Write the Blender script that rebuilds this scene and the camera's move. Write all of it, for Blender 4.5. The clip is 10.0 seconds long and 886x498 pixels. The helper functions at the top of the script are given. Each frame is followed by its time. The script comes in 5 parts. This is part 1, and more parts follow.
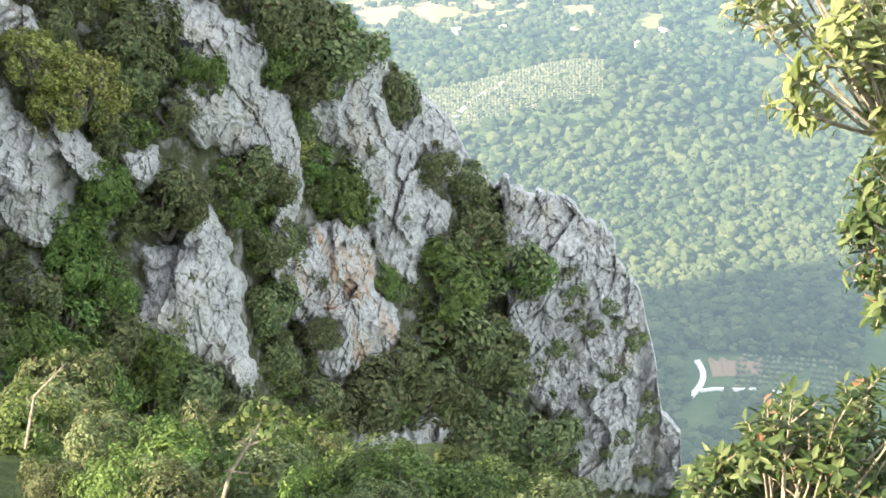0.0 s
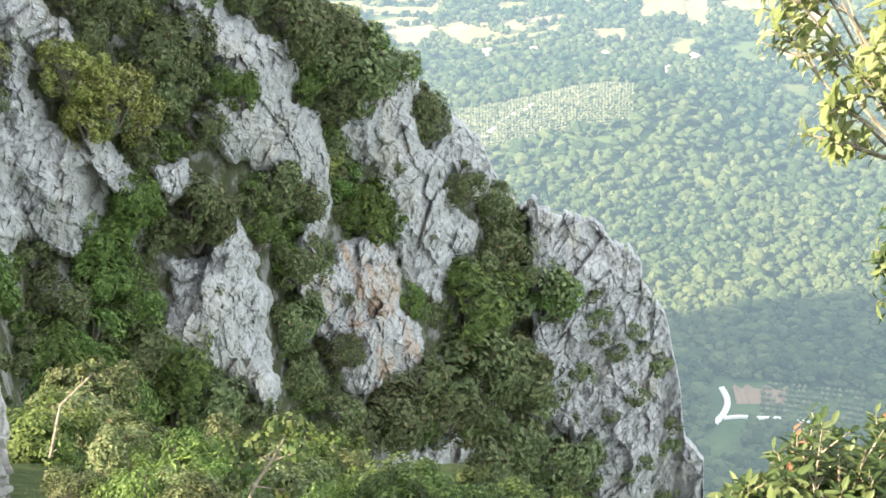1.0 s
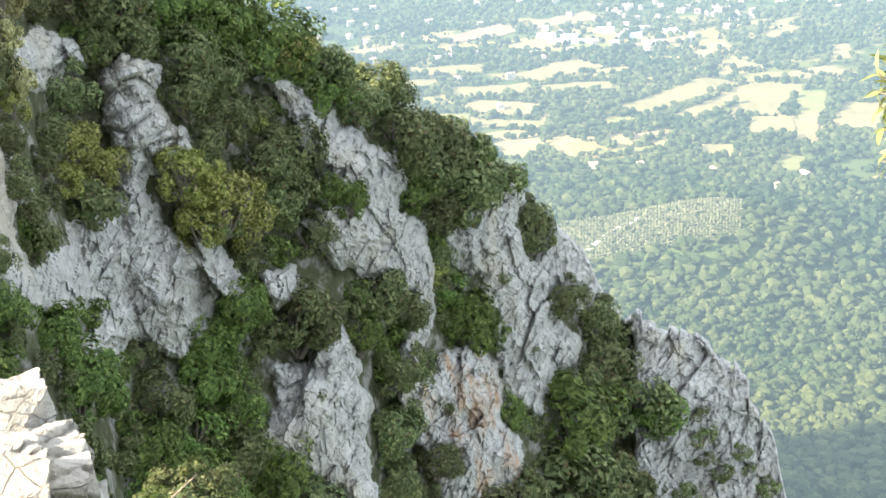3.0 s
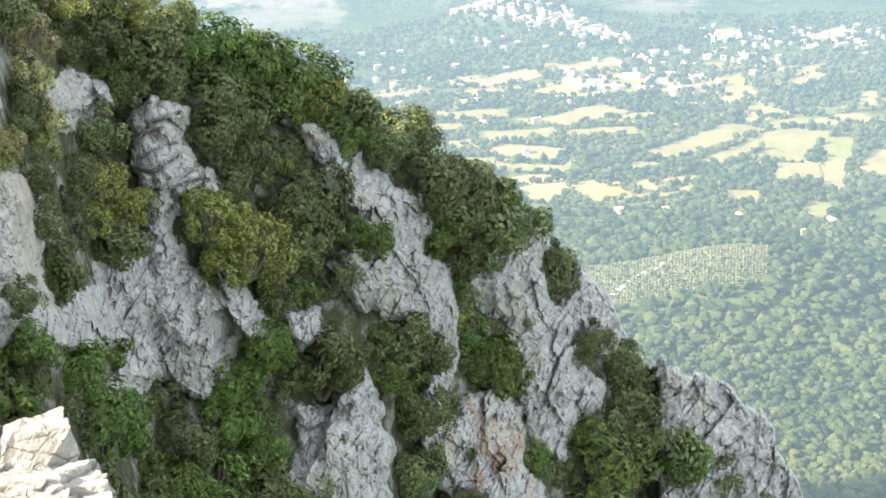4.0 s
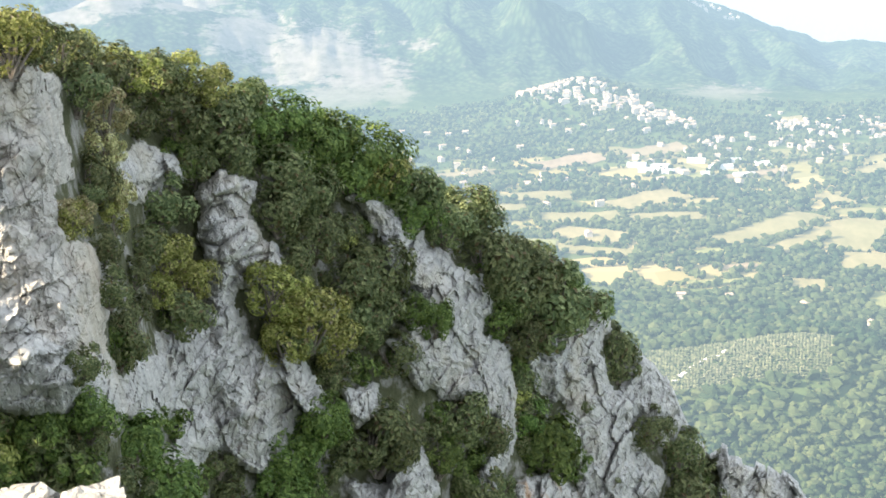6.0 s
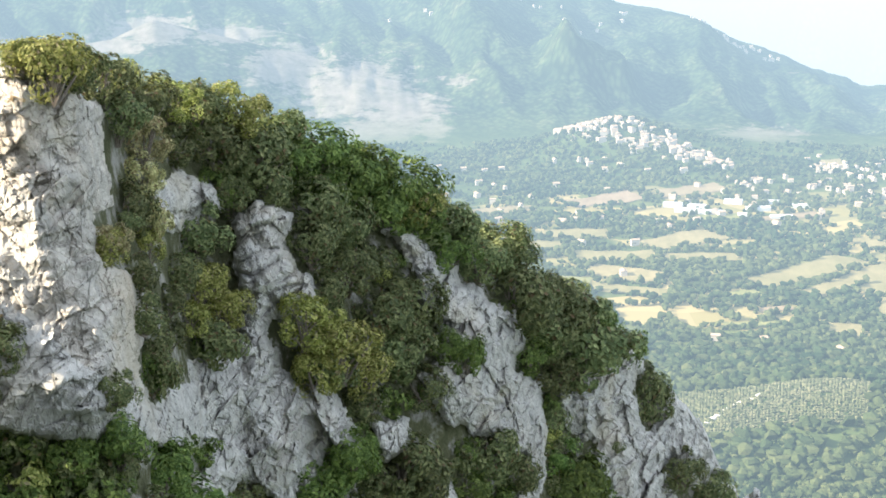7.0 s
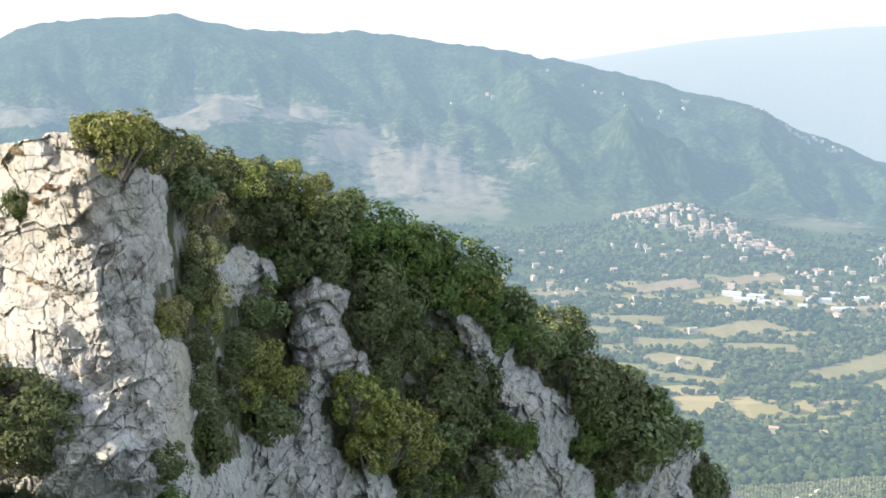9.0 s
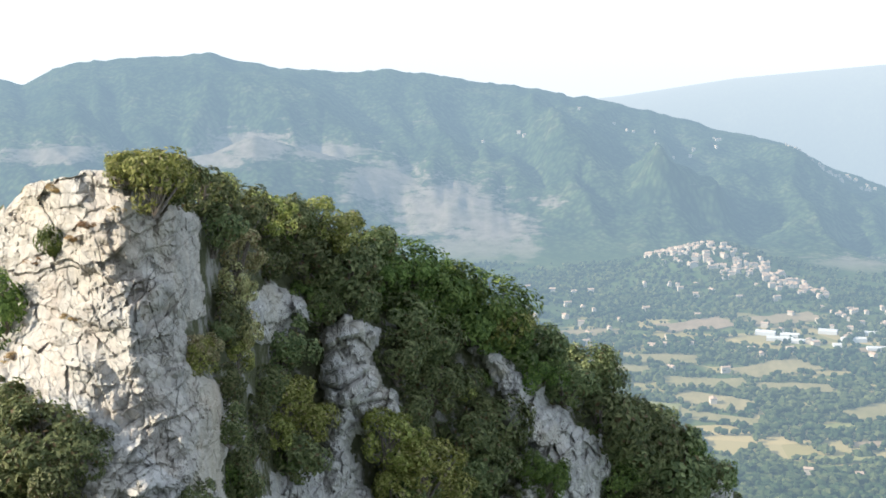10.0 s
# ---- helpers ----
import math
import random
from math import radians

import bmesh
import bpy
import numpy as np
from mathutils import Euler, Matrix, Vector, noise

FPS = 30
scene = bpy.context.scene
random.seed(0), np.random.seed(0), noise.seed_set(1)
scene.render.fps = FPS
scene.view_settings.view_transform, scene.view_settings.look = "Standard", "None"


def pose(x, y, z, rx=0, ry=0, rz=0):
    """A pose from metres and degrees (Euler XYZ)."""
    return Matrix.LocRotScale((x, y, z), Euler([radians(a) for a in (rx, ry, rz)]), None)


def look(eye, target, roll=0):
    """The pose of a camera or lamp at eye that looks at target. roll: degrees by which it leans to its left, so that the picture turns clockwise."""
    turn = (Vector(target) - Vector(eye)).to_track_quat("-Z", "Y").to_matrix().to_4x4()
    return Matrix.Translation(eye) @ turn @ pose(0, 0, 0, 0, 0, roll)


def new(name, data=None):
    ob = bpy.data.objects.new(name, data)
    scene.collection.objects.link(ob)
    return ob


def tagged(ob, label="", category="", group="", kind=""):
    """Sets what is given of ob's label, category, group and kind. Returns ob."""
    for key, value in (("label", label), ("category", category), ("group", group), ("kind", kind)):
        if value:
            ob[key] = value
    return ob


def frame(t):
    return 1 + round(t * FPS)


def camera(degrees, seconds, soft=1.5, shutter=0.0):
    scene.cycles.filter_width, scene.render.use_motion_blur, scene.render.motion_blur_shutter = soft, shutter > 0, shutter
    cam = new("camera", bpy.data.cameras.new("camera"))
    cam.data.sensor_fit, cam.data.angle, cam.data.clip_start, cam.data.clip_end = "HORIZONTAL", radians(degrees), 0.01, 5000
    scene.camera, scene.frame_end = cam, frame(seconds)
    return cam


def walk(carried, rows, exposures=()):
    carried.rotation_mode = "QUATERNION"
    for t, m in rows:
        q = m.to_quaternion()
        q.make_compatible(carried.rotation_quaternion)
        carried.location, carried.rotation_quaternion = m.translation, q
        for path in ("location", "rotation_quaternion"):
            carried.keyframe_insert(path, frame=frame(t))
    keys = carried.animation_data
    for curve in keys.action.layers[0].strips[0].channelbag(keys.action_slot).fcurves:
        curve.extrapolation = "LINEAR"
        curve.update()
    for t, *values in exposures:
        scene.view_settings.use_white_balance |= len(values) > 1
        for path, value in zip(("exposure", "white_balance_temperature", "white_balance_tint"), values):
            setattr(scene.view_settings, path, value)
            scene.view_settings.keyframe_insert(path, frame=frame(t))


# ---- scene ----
# camera: it turns where it stands on a lookout high above a valley
EYE = Vector((0.0, 0.0, 0.0))
cam = camera(39.5, 10.0, soft=1.7)
TURNS = [  # seconds, yaw to the left, pitch, lean to the right
    (0.0, 0.0, -29.27, 3.36), (0.5, 0.62, -28.93, 2.92), (1.0, 1.32, -28.30, 2.58), (1.5, 3.13, -26.49, 2.96),
    (2.0, 4.65, -24.82, 3.17), (2.5, 5.60, -23.88, 3.22), (4.0, 7.42, -20.87, 3.08), (4.5, 7.96, -19.90, 2.86),
    (5.0, 8.73, -18.79, 2.81), (5.5, 9.42, -17.89, 2.69), (7.0, 11.81, -15.38, 1.46), (7.5, 12.40, -14.50, 1.11),
    (8.0, 13.04, -13.49, 0.99), (8.5, 13.67, -12.56, 0.17), (9.0, 14.44, -11.56, 0.37), (9.5, 15.07, -10.53, 0.34),
    (10.0, 15.90, -9.80, 0.50)]


def way(bearing, rise):
    """Unit vector at a compass bearing (degrees to the right of +y) and a rise above the level."""
    b, e = radians(bearing), radians(rise)
    return Vector((math.cos(e) * math.sin(b), math.cos(e) * math.cos(b), math.sin(e)))


def eye_at(t):
    return EYE + Vector((-0.018 * min(t, 2.5), 0.0, 0.002 * t))


walk(cam, [(t, look(eye_at(t), eye_at(t) + 10 * way(-yaw, pitch), -lean)) for t, yaw, pitch, lean in TURNS],
     [(0.0, 2.25, 6450, 10), (1.0, 2.28, 6450, 10), (2.5, 2.15, 6450, 10), (5.5, 1.9, 6480, 10), (7.5, 1.66, 6300, 10), (10.0, 1.13, 6060, 10)])

# light: a low sun on the left, and the sky
SUN_BEARING, SUN_RISE = -111.0, 28.0
world = bpy.data.worlds.new("sky")
scene.world = world
world.use_nodes = True
sky = world.node_tree.nodes.new("ShaderNodeTexSky")
sky.sky_type, sky.sun_disc = "NISHITA", False
sky.sun_elevation, sky.sun_rotation = radians(SUN_RISE), radians(SUN_BEARING)
sky.altitude, sky.air_density, sky.dust_density, sky.ozone_density = 200, 0.9, 0.6, 3.0
back = world.node_tree.nodes["Background"]
back.inputs["Strength"].default_value = 0.118
veil = world.node_tree.nodes.new("ShaderNodeMix")  # thin white summer haze over the whole sky
veil.data_type, veil.inputs[0].default_value, veil.inputs[7].default_value = "RGBA", 0.7, (4.5, 4.8, 5.0, 1)
world.node_tree.links.new(sky.outputs[0], veil.inputs[6])
world.node_tree.links.new(veil.outputs[2], back.inputs["Color"])
sun = new("sun", bpy.data.lights.new("sun", "SUN"))
sun.data.energy, sun.data.angle, sun.data.color = 4.0, radians(0.8), (1.0, 0.87, 0.68)
sun.matrix_world = look(way(SUN_BEARING, SUN_RISE) * 50, Vector((0, 0, 0)))


# ---- materials ----
class Mat:
    """Small helper to wire a procedural material."""

    def __init__(self, name):
        self.m = bpy.data.materials.new(name)
        self.m.use_nodes = True
        self.t = self.m.node_tree
        self.bsdf = self.t.nodes["Principled BSDF"]
        self.out = self.t.nodes["Material Output"]

    def node(self, kind, links=(), **values):
        n = self.t.nodes.new("ShaderNode" + kind)
        for key, value in values.items():
            if key == "props":
                for k, v in value.items():
                    if k == "operation":
                        n.operation = v
                    elif k == "data_type":
                        n.data_type = v
                    elif k == "blend_type":
                        n.blend_type = v
                    elif k == "feature":
                        n.feature = v
                    elif k == "voronoi_dimensions":
                        n.voronoi_dimensions = v
            else:
                n.inputs[key.replace("_", " ")].default_value = value
        for name, sock in links:
            self.t.links.new(sock, n.inputs[name])
        return n

    def link(self, a, b):
        self.t.links.new(a, b)

    def place(self):
        return self.node("NewGeometry").outputs["Position"]

    def scaled(self, vec, s):
        n = self.node("VectorMath", [(0, vec)], props=dict(operation="MULTIPLY"))
        n.inputs[1].default_value = s
        return n.outputs[0]

    def noise(self, vec, scale, detail=4.0, rough=0.55):
        n = self.node("TexNoise", [("Vector", vec)], Scale=scale, Detail=detail, Roughness=rough)
        return n.outputs["Fac"]

    def cells(self, vec, scale, feature="F1"):
        n = self.node("TexVoronoi", [("Vector", vec)], Scale=scale, props=dict(feature=feature))
        return n

    def ramp(self, fac, *stops):
        n = self.t.nodes.new("ShaderNodeValToRGB")
        e = n.color_ramp.elements
        while len(e) < len(stops):
            e.new(0.5)
        for el, (pos, col) in zip(e, stops):
            el.position = pos
            el.color = (*col, 1) if len(col) == 3 else col
        self.link(fac, n.inputs[0])
        return n.outputs["Color"]

    def step(self, fac, lo, hi):
        n = self.node("MapRange", [("Value", fac)])
        n.inputs["From Min"].default_value, n.inputs["From Max"].default_value = lo, hi
        return n.outputs["Result"]

    def mix(self, fac, a, b, blend="MIX"):
        n = self.t.nodes.new("ShaderNodeMix")
        n.data_type, n.blend_type = "RGBA", blend
        for sock, v in ((n.inputs[0], fac), (n.inputs[6], a), (n.inputs[7], b)):
            if isinstance(v, (int, float)):
                sock.default_value = v
            elif isinstance(v, tuple):
                sock.default_value = (*v, 1)
            else:
                self.link(v, sock)
        return n.outputs[2]

    def math(self, op, a, b=0.0):
        n = self.node("Math", props=dict(operation=op))
        for i, v in enumerate((a, b)):
            if isinstance(v, (int, float)):
                n.inputs[i].default_value = v
            else:
                self.link(v, n.inputs[i])
        return n.outputs[0]

    def bump(self, height, strength, dist):
        n = self.node("Bump", [("Height", height)], Strength=strength, Distance=dist)
        self.link(n.outputs[0], self.bsdf.inputs["Normal"])
        return n.outputs[0]

    def finish(self, colour, rough=0.8, spec=0.3):
        self.link(colour, self.bsdf.inputs["Base Color"])
        self.bsdf.inputs["Roughness"].default_value = rough
        self.bsdf.inputs["Specular IOR Level"].default_value = spec
        return self.m

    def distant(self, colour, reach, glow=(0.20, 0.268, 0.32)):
        """For the far backdrop alone: its surface, with haze painted in as distance glow."""
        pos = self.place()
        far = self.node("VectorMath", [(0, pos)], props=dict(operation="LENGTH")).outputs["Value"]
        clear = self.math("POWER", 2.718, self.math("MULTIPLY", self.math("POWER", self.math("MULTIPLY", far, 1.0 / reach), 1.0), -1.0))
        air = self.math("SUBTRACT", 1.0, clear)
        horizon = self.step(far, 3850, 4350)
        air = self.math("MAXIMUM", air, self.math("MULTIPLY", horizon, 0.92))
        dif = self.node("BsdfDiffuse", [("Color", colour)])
        # paler emission on the farthest ridge, so its painted haze meets the sky
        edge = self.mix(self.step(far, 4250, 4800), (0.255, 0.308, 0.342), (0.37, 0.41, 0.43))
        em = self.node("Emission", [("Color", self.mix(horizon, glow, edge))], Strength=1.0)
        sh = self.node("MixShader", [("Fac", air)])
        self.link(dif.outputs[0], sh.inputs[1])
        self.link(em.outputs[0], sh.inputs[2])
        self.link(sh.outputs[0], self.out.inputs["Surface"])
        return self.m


# distance scale in metres of the haze painted into far materials
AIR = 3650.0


def rock_material(name, stain=0.0, warm=0.0, cracks=0.45):
    m = Mat(name)
    p = m.place()
    big = m.noise(p, 0.35, 5)
    mid = m.noise(p, 2.2, 6, 0.65)
    fine = m.noise(p, 14.0, 5, 0.7)
    streak = m.noise(m.scaled(p, (1.6, 1.6, 0.22)), 1.3, 5, 0.6)
    col = m.ramp(mid, (0.22, (0.30, 0.29, 0.27)), (0.5, (0.45, 0.437, 0.41)), (0.75, (0.60, 0.58, 0.54)))
    col = m.mix(m.math("MULTIPLY", m.step(streak, 0.52, 0.78), 0.8), col, (0.28, 0.285, 0.285))
    col = m.mix(m.math("MULTIPLY", m.step(big, 0.52, 0.7), 0.55), col, (0.46, 0.41, 0.32))
    crack = m.cells(m.scaled(p, (1.0, 1.0, 0.6)), 1.15, "DISTANCE_TO_EDGE").outputs["Distance"]
    wob = m.math("ADD", crack, m.math("MULTIPLY", m.math("SUBTRACT", mid, 0.5), 0.10))
    line = m.math("MULTIPLY", m.step(wob, 0.025, 0.0), m.step(m.noise(p, 0.8, 3), 0.42, 0.58))
    col = m.mix(m.math("MULTIPLY", line, cracks), col, (0.09, 0.085, 0.075))
    thin = m.cells(m.scaled(p, (1.0, 1.0, 1.5)), 3.4, "DISTANCE_TO_EDGE").outputs["Distance"]
    hair = m.math("MULTIPLY", m.step(m.math("ADD", thin, m.math("MULTIPLY", m.math("SUBTRACT", fine, 0.5), 0.12)), 0.03, 0.0), m.step(m.noise(p, 1.7, 3), 0.46, 0.6))
    col = m.mix(m.math("MULTIPLY", hair, cracks * 0.8), col, (0.12, 0.112, 0.10))
    speck = m.step(fine, 0.60, 0.75)
    col = m.mix(m.math("MULTIPLY", speck, 0.25), col, (0.16, 0.16, 0.15))
    if stain:
        rust = m.step(m.noise(m.scaled(p, (1, 1, 0.5)), 0.9, 4), 0.50, 0.66)
        col = m.mix(m.math("MULTIPLY", rust, stain), col, (0.42, 0.25, 0.13))
    if warm:
        col = m.mix(warm, col, (1.0, 0.88, 0.70), "MULTIPLY")
    h = m.math("ADD", m.math("MULTIPLY", mid, 0.7), m.math("ADD", m.math("MULTIPLY", fine, 0.25), m.math("MULTIPLY", m.math("ADD", line, m.math("MULTIPLY", hair, 0.5)), -0.5)))
    m.bump(h, 1.0, 0.16)
    return m.finish(col, 0.9, 0.2)


def soil_material():
    m = Mat("cliff soil and leaf litter")
    p = m.place()
    col = m.ramp(m.noise(p, 1.1, 6, 0.65), (0.3, (0.045, 0.05, 0.025)), (0.50, (0.085, 0.088, 0.048)), (0.62, (0.26, 0.25, 0.225)))
    m.bump(m.noise(p, 6.0, 5), 0.8, 0.15)
    return m.finish(col, 0.95, 0.1)


def leaf_material(name, dark, mid, light, dry=None, dry_part=0.1, through_light=0.35, gloss=0.45):
    m = Mat(name)
    rnd = m.node("NewGeometry").outputs["Random Per Island"]
    one = m.node("ObjectInfo").outputs["Random"]
    col = m.ramp(rnd, (0.0, dark), (0.55, mid), (1.0, light))
    if dry:
        col = m.mix(m.step(m.math("FRACT", m.math("MULTIPLY", rnd, 7.31)), 1.0 - dry_part, 1.0 - dry_part + 0.01), col, dry)
    shade = m.math("ADD", 0.75, m.math("MULTIPLY", one, 0.5))
    n = m.node("HueSaturation", [("Color", col), ("Value", shade)])
    hue = m.math("ADD", 0.48, m.math("MULTIPLY", one, 0.035))
    m.link(hue, n.inputs["Hue"])
    col = n.outputs["Color"]
    m.finish(col, gloss + 0.1, 0.2)
    tr = m.node("BsdfTranslucent", [("Color", col)])
    sh = m.node("MixShader", Fac=through_light)
    m.link(m.bsdf.outputs[0], sh.inputs[1])
    m.link(tr.outputs[0], sh.inputs[2])
    m.link(sh.outputs[0], m.out.inputs["Surface"])
    return m.m


def bark_material(name="grey bark", tone=(0.20, 0.17, 0.14)):
    m = Mat(name)
    p = m.place()
    a = m.noise(m.scaled(p, (1, 1, 0.3)), 30.0, 4)
    col = m.ramp(a, (0.3, tuple(c * 0.45 for c in tone)), (0.7, tuple(c * 1.3 for c in tone)))
    m.bump(a, 0.6, 0.01)
    return m.finish(col, 0.9, 0.2)


ROCK = rock_material("grey limestone")
ROCK_STAINED = rock_material("rust-stained limestone", stain=0.75)
# lit copy of ROCK for tower and boulders: sunlight's warmth tinted into its colour
ROCK_WARM = rock_material("sunlit weathered limestone", stain=0.12, warm=0.25, cracks=0.2)
SOIL = soil_material()
HOLM = leaf_material("holm oak leaves", (0.066, 0.09, 0.036), (0.145, 0.175, 0.072), (0.28, 0.30, 0.135), (0.16, 0.12, 0.06), 0.05)
GREEN = leaf_material("fresh green leaves", (0.056, 0.092, 0.024), (0.118, 0.178, 0.044), (0.24, 0.31, 0.085), None)
OLIVE = leaf_material("yellowing flowering leaves", (0.12, 0.14, 0.034), (0.26, 0.275, 0.072), (0.50, 0.48, 0.17), (0.30, 0.25, 0.14), 0.06)
PALE = leaf_material("pale greyish leaves", (0.22, 0.22, 0.10), (0.42, 0.395, 0.19), (0.62, 0.56, 0.32), (0.30, 0.22, 0.12), 0.15)
LAUREL = leaf_material("glossy evergreen leaves", (0.045, 0.075, 0.026), (0.095, 0.14, 0.045), (0.22, 0.26, 0.10), (0.42, 0.22, 0.11), 0.02, 0.4, 0.3)
# paler than LAUREL: sunlight on the upper branch is put into the leaf colour
LAUREL_LIT = leaf_material("evergreen leaves painted sunlit", (0.15, 0.20, 0.07), (0.28, 0.34, 0.12), (0.50, 0.53, 0.28), None, 0.0, 0.45, 0.35)
SPRING = leaf_material("yellow-green shrub leaves", (0.038, 0.06, 0.018), (0.078, 0.11, 0.032), (0.185, 0.21, 0.07), None, 0.0, 0.4, 0.4)
DRY = leaf_material("dry straw grass", (0.20, 0.13, 0.06), (0.34, 0.22, 0.10), (0.46, 0.34, 0.18), None)
BARK = bark_material()
TWIG = bark_material("pale twig bark", (0.34, 0.28, 0.20))


# ---- tools ----
def mesh_from(name, verts, faces, material, smooth=False):
    me = bpy.data.meshes.new(name)
    me.from_pydata(verts, [], faces)
    me.materials.append(material)
    if smooth:
        me.shade_smooth()
    return me


def part(name, me, parent, label=""):
    ob = new(name, me)
    ob.parent = parent
    if label:
        ob["label"] = label
    return ob


def thing(name, label, category, at=(0, 0, 0), group="", kind=""):
    ob = new(name)
    ob.location = at
    ob.empty_display_size = 0.2
    return tagged(ob, label, category, group, kind)


def hashed(ix, iy, seed):
    h = (ix.astype(np.int64) * 374761393 + iy.astype(np.int64) * 668265263 + seed * 974711 + 12345) & 0xFFFFFFFF
    h = ((h ^ (h >> 13)) * 1274126177) & 0xFFFFFFFF
    h = ((h ^ (h >> 16)) * 2246822519) & 0xFFFFFFFF
    return ((h ^ (h >> 15)) & 0xFFFFFF) / float(0xFFFFFF)


def vnoise(x, y, seed=0):
    ix, iy = np.floor(x), np.floor(y)
    fx, fy = x - ix, y - iy
    fx, fy = fx * fx * (3 - 2 * fx), fy * fy * (3 - 2 * fy)
    a, b = hashed(ix, iy, seed), hashed(ix + 1, iy, seed)
    c, d = hashed(ix, iy + 1, seed), hashed(ix + 1, iy + 1, seed)
    return (a * (1 - fx) + b * fx) * (1 - fy) + (c * (1 - fx) + d * fx) * fy


def fbm(x, y, octaves=4, seed=0):
    total, amp, norm = 0.0, 1.0, 0.0
    for i in range(octaves):
        total = total + amp * (vnoise(x * 2 ** i, y * 2 ** i, seed + i) - 0.5)
        norm += amp
        amp *= 0.5
    return total / norm * 2


def blocks(x, y, seed=0):
    """Fractured rock: each cell has its own offset and slope; also how near its edge is."""
    ix, iy = np.floor(x), np.floor(y)
    f1, f2 = np.full(x.shape, 9.0), np.full(x.shape, 9.0)
    height = np.zeros(x.shape)
    for ox in (-1, 0, 1):
        for oy in (-1, 0, 1):
            cx, cy = ix + ox, iy + oy
            dx = x - (cx + hashed(cx, cy, seed))
            dy = y - (cy + hashed(cx, cy, seed + 1))
            d = np.sqrt(dx * dx + dy * dy)
            h = hashed(cx, cy, seed + 2) - 0.5 + dx * (hashed(cx, cy, seed + 3) - 0.5) * 1.6 + dy * (hashed(cx, cy, seed + 4) - 0.5) * 1.6
            nearer = d < f1
            f2 = np.where(nearer, f1, np.minimum(f2, d))
            height = np.where(nearer, h, height)
            f1 = np.where(nearer, d, f1)
    return height, f2 - f1


def inside(b, e, outline):
    """Signed distance in degrees to an outline: positive within."""
    o = np.array(outline)
    best, within = np.full(b.shape, 1e9), np.zeros(b.shape, bool)
    for (x0, y0), (x1, y1) in zip(o, np.roll(o, -1, 0)):
        dx, dy = x1 - x0, y1 - y0
        t = np.clip(((b - x0) * dx + (e - y0) * dy) / (dx * dx + dy * dy + 1e-9), 0, 1)
        best = np.minimum(best, (b - x0 - t * dx) ** 2 + (e - y0 - t * dy) ** 2)
        cross = (y0 > e) != (y1 > e)
        within ^= cross & (b < dx * (e - y0) / (dy + 1e-12) + x0)
    return np.where(within, 1, -1) * np.sqrt(best)


def smooth01(x, lo, hi):
    t = np.clip((x - lo) / (hi - lo), 0, 1)
    return t * t * (3 - 2 * t)


# ---- the valley and the far mountains: one sheet of ground to the horizon ----
RANGE_RIDGE = ((-60, -3.0), (-37.7, -2.3), (-35.4, -1.6), (-34.5, -1.9), (-33, -1.2), (-30.4, -0.8), (-26.4, -0.7), (-24.4, -1.2), (-21.1, -1.6),
               (-18.3, -1.5), (-13.9, -2.1), (-8.2, -3.0), (-4.1, -4.0), (-0.1, -5.0), (1.9, -6.0), (7.1, -7.8), (30, -8.5))
FAR_RIDGE = ((-60, -6.0), (-16, -4.4), (-12.8, -3.3), (-7.7, -2.8), (-2.6, -2.0), (3.7, -1.4), (12, -1.2), (60, -1.5))


FRONT_RIDGE = ((-60, -7.0), (-36, -6.2), (-30, -5.5), (-26.5, -5.1), (-24.6, -4.3), (-22.6, -4.9), (-19, -5.9), (-16, -6.6), (-13, -7.3), (-11.6, -7.4),
               (-9.9, -7.5), (-9.3, -9.3), (-6, -10.4), (5, -12.5), (60, -12.5))


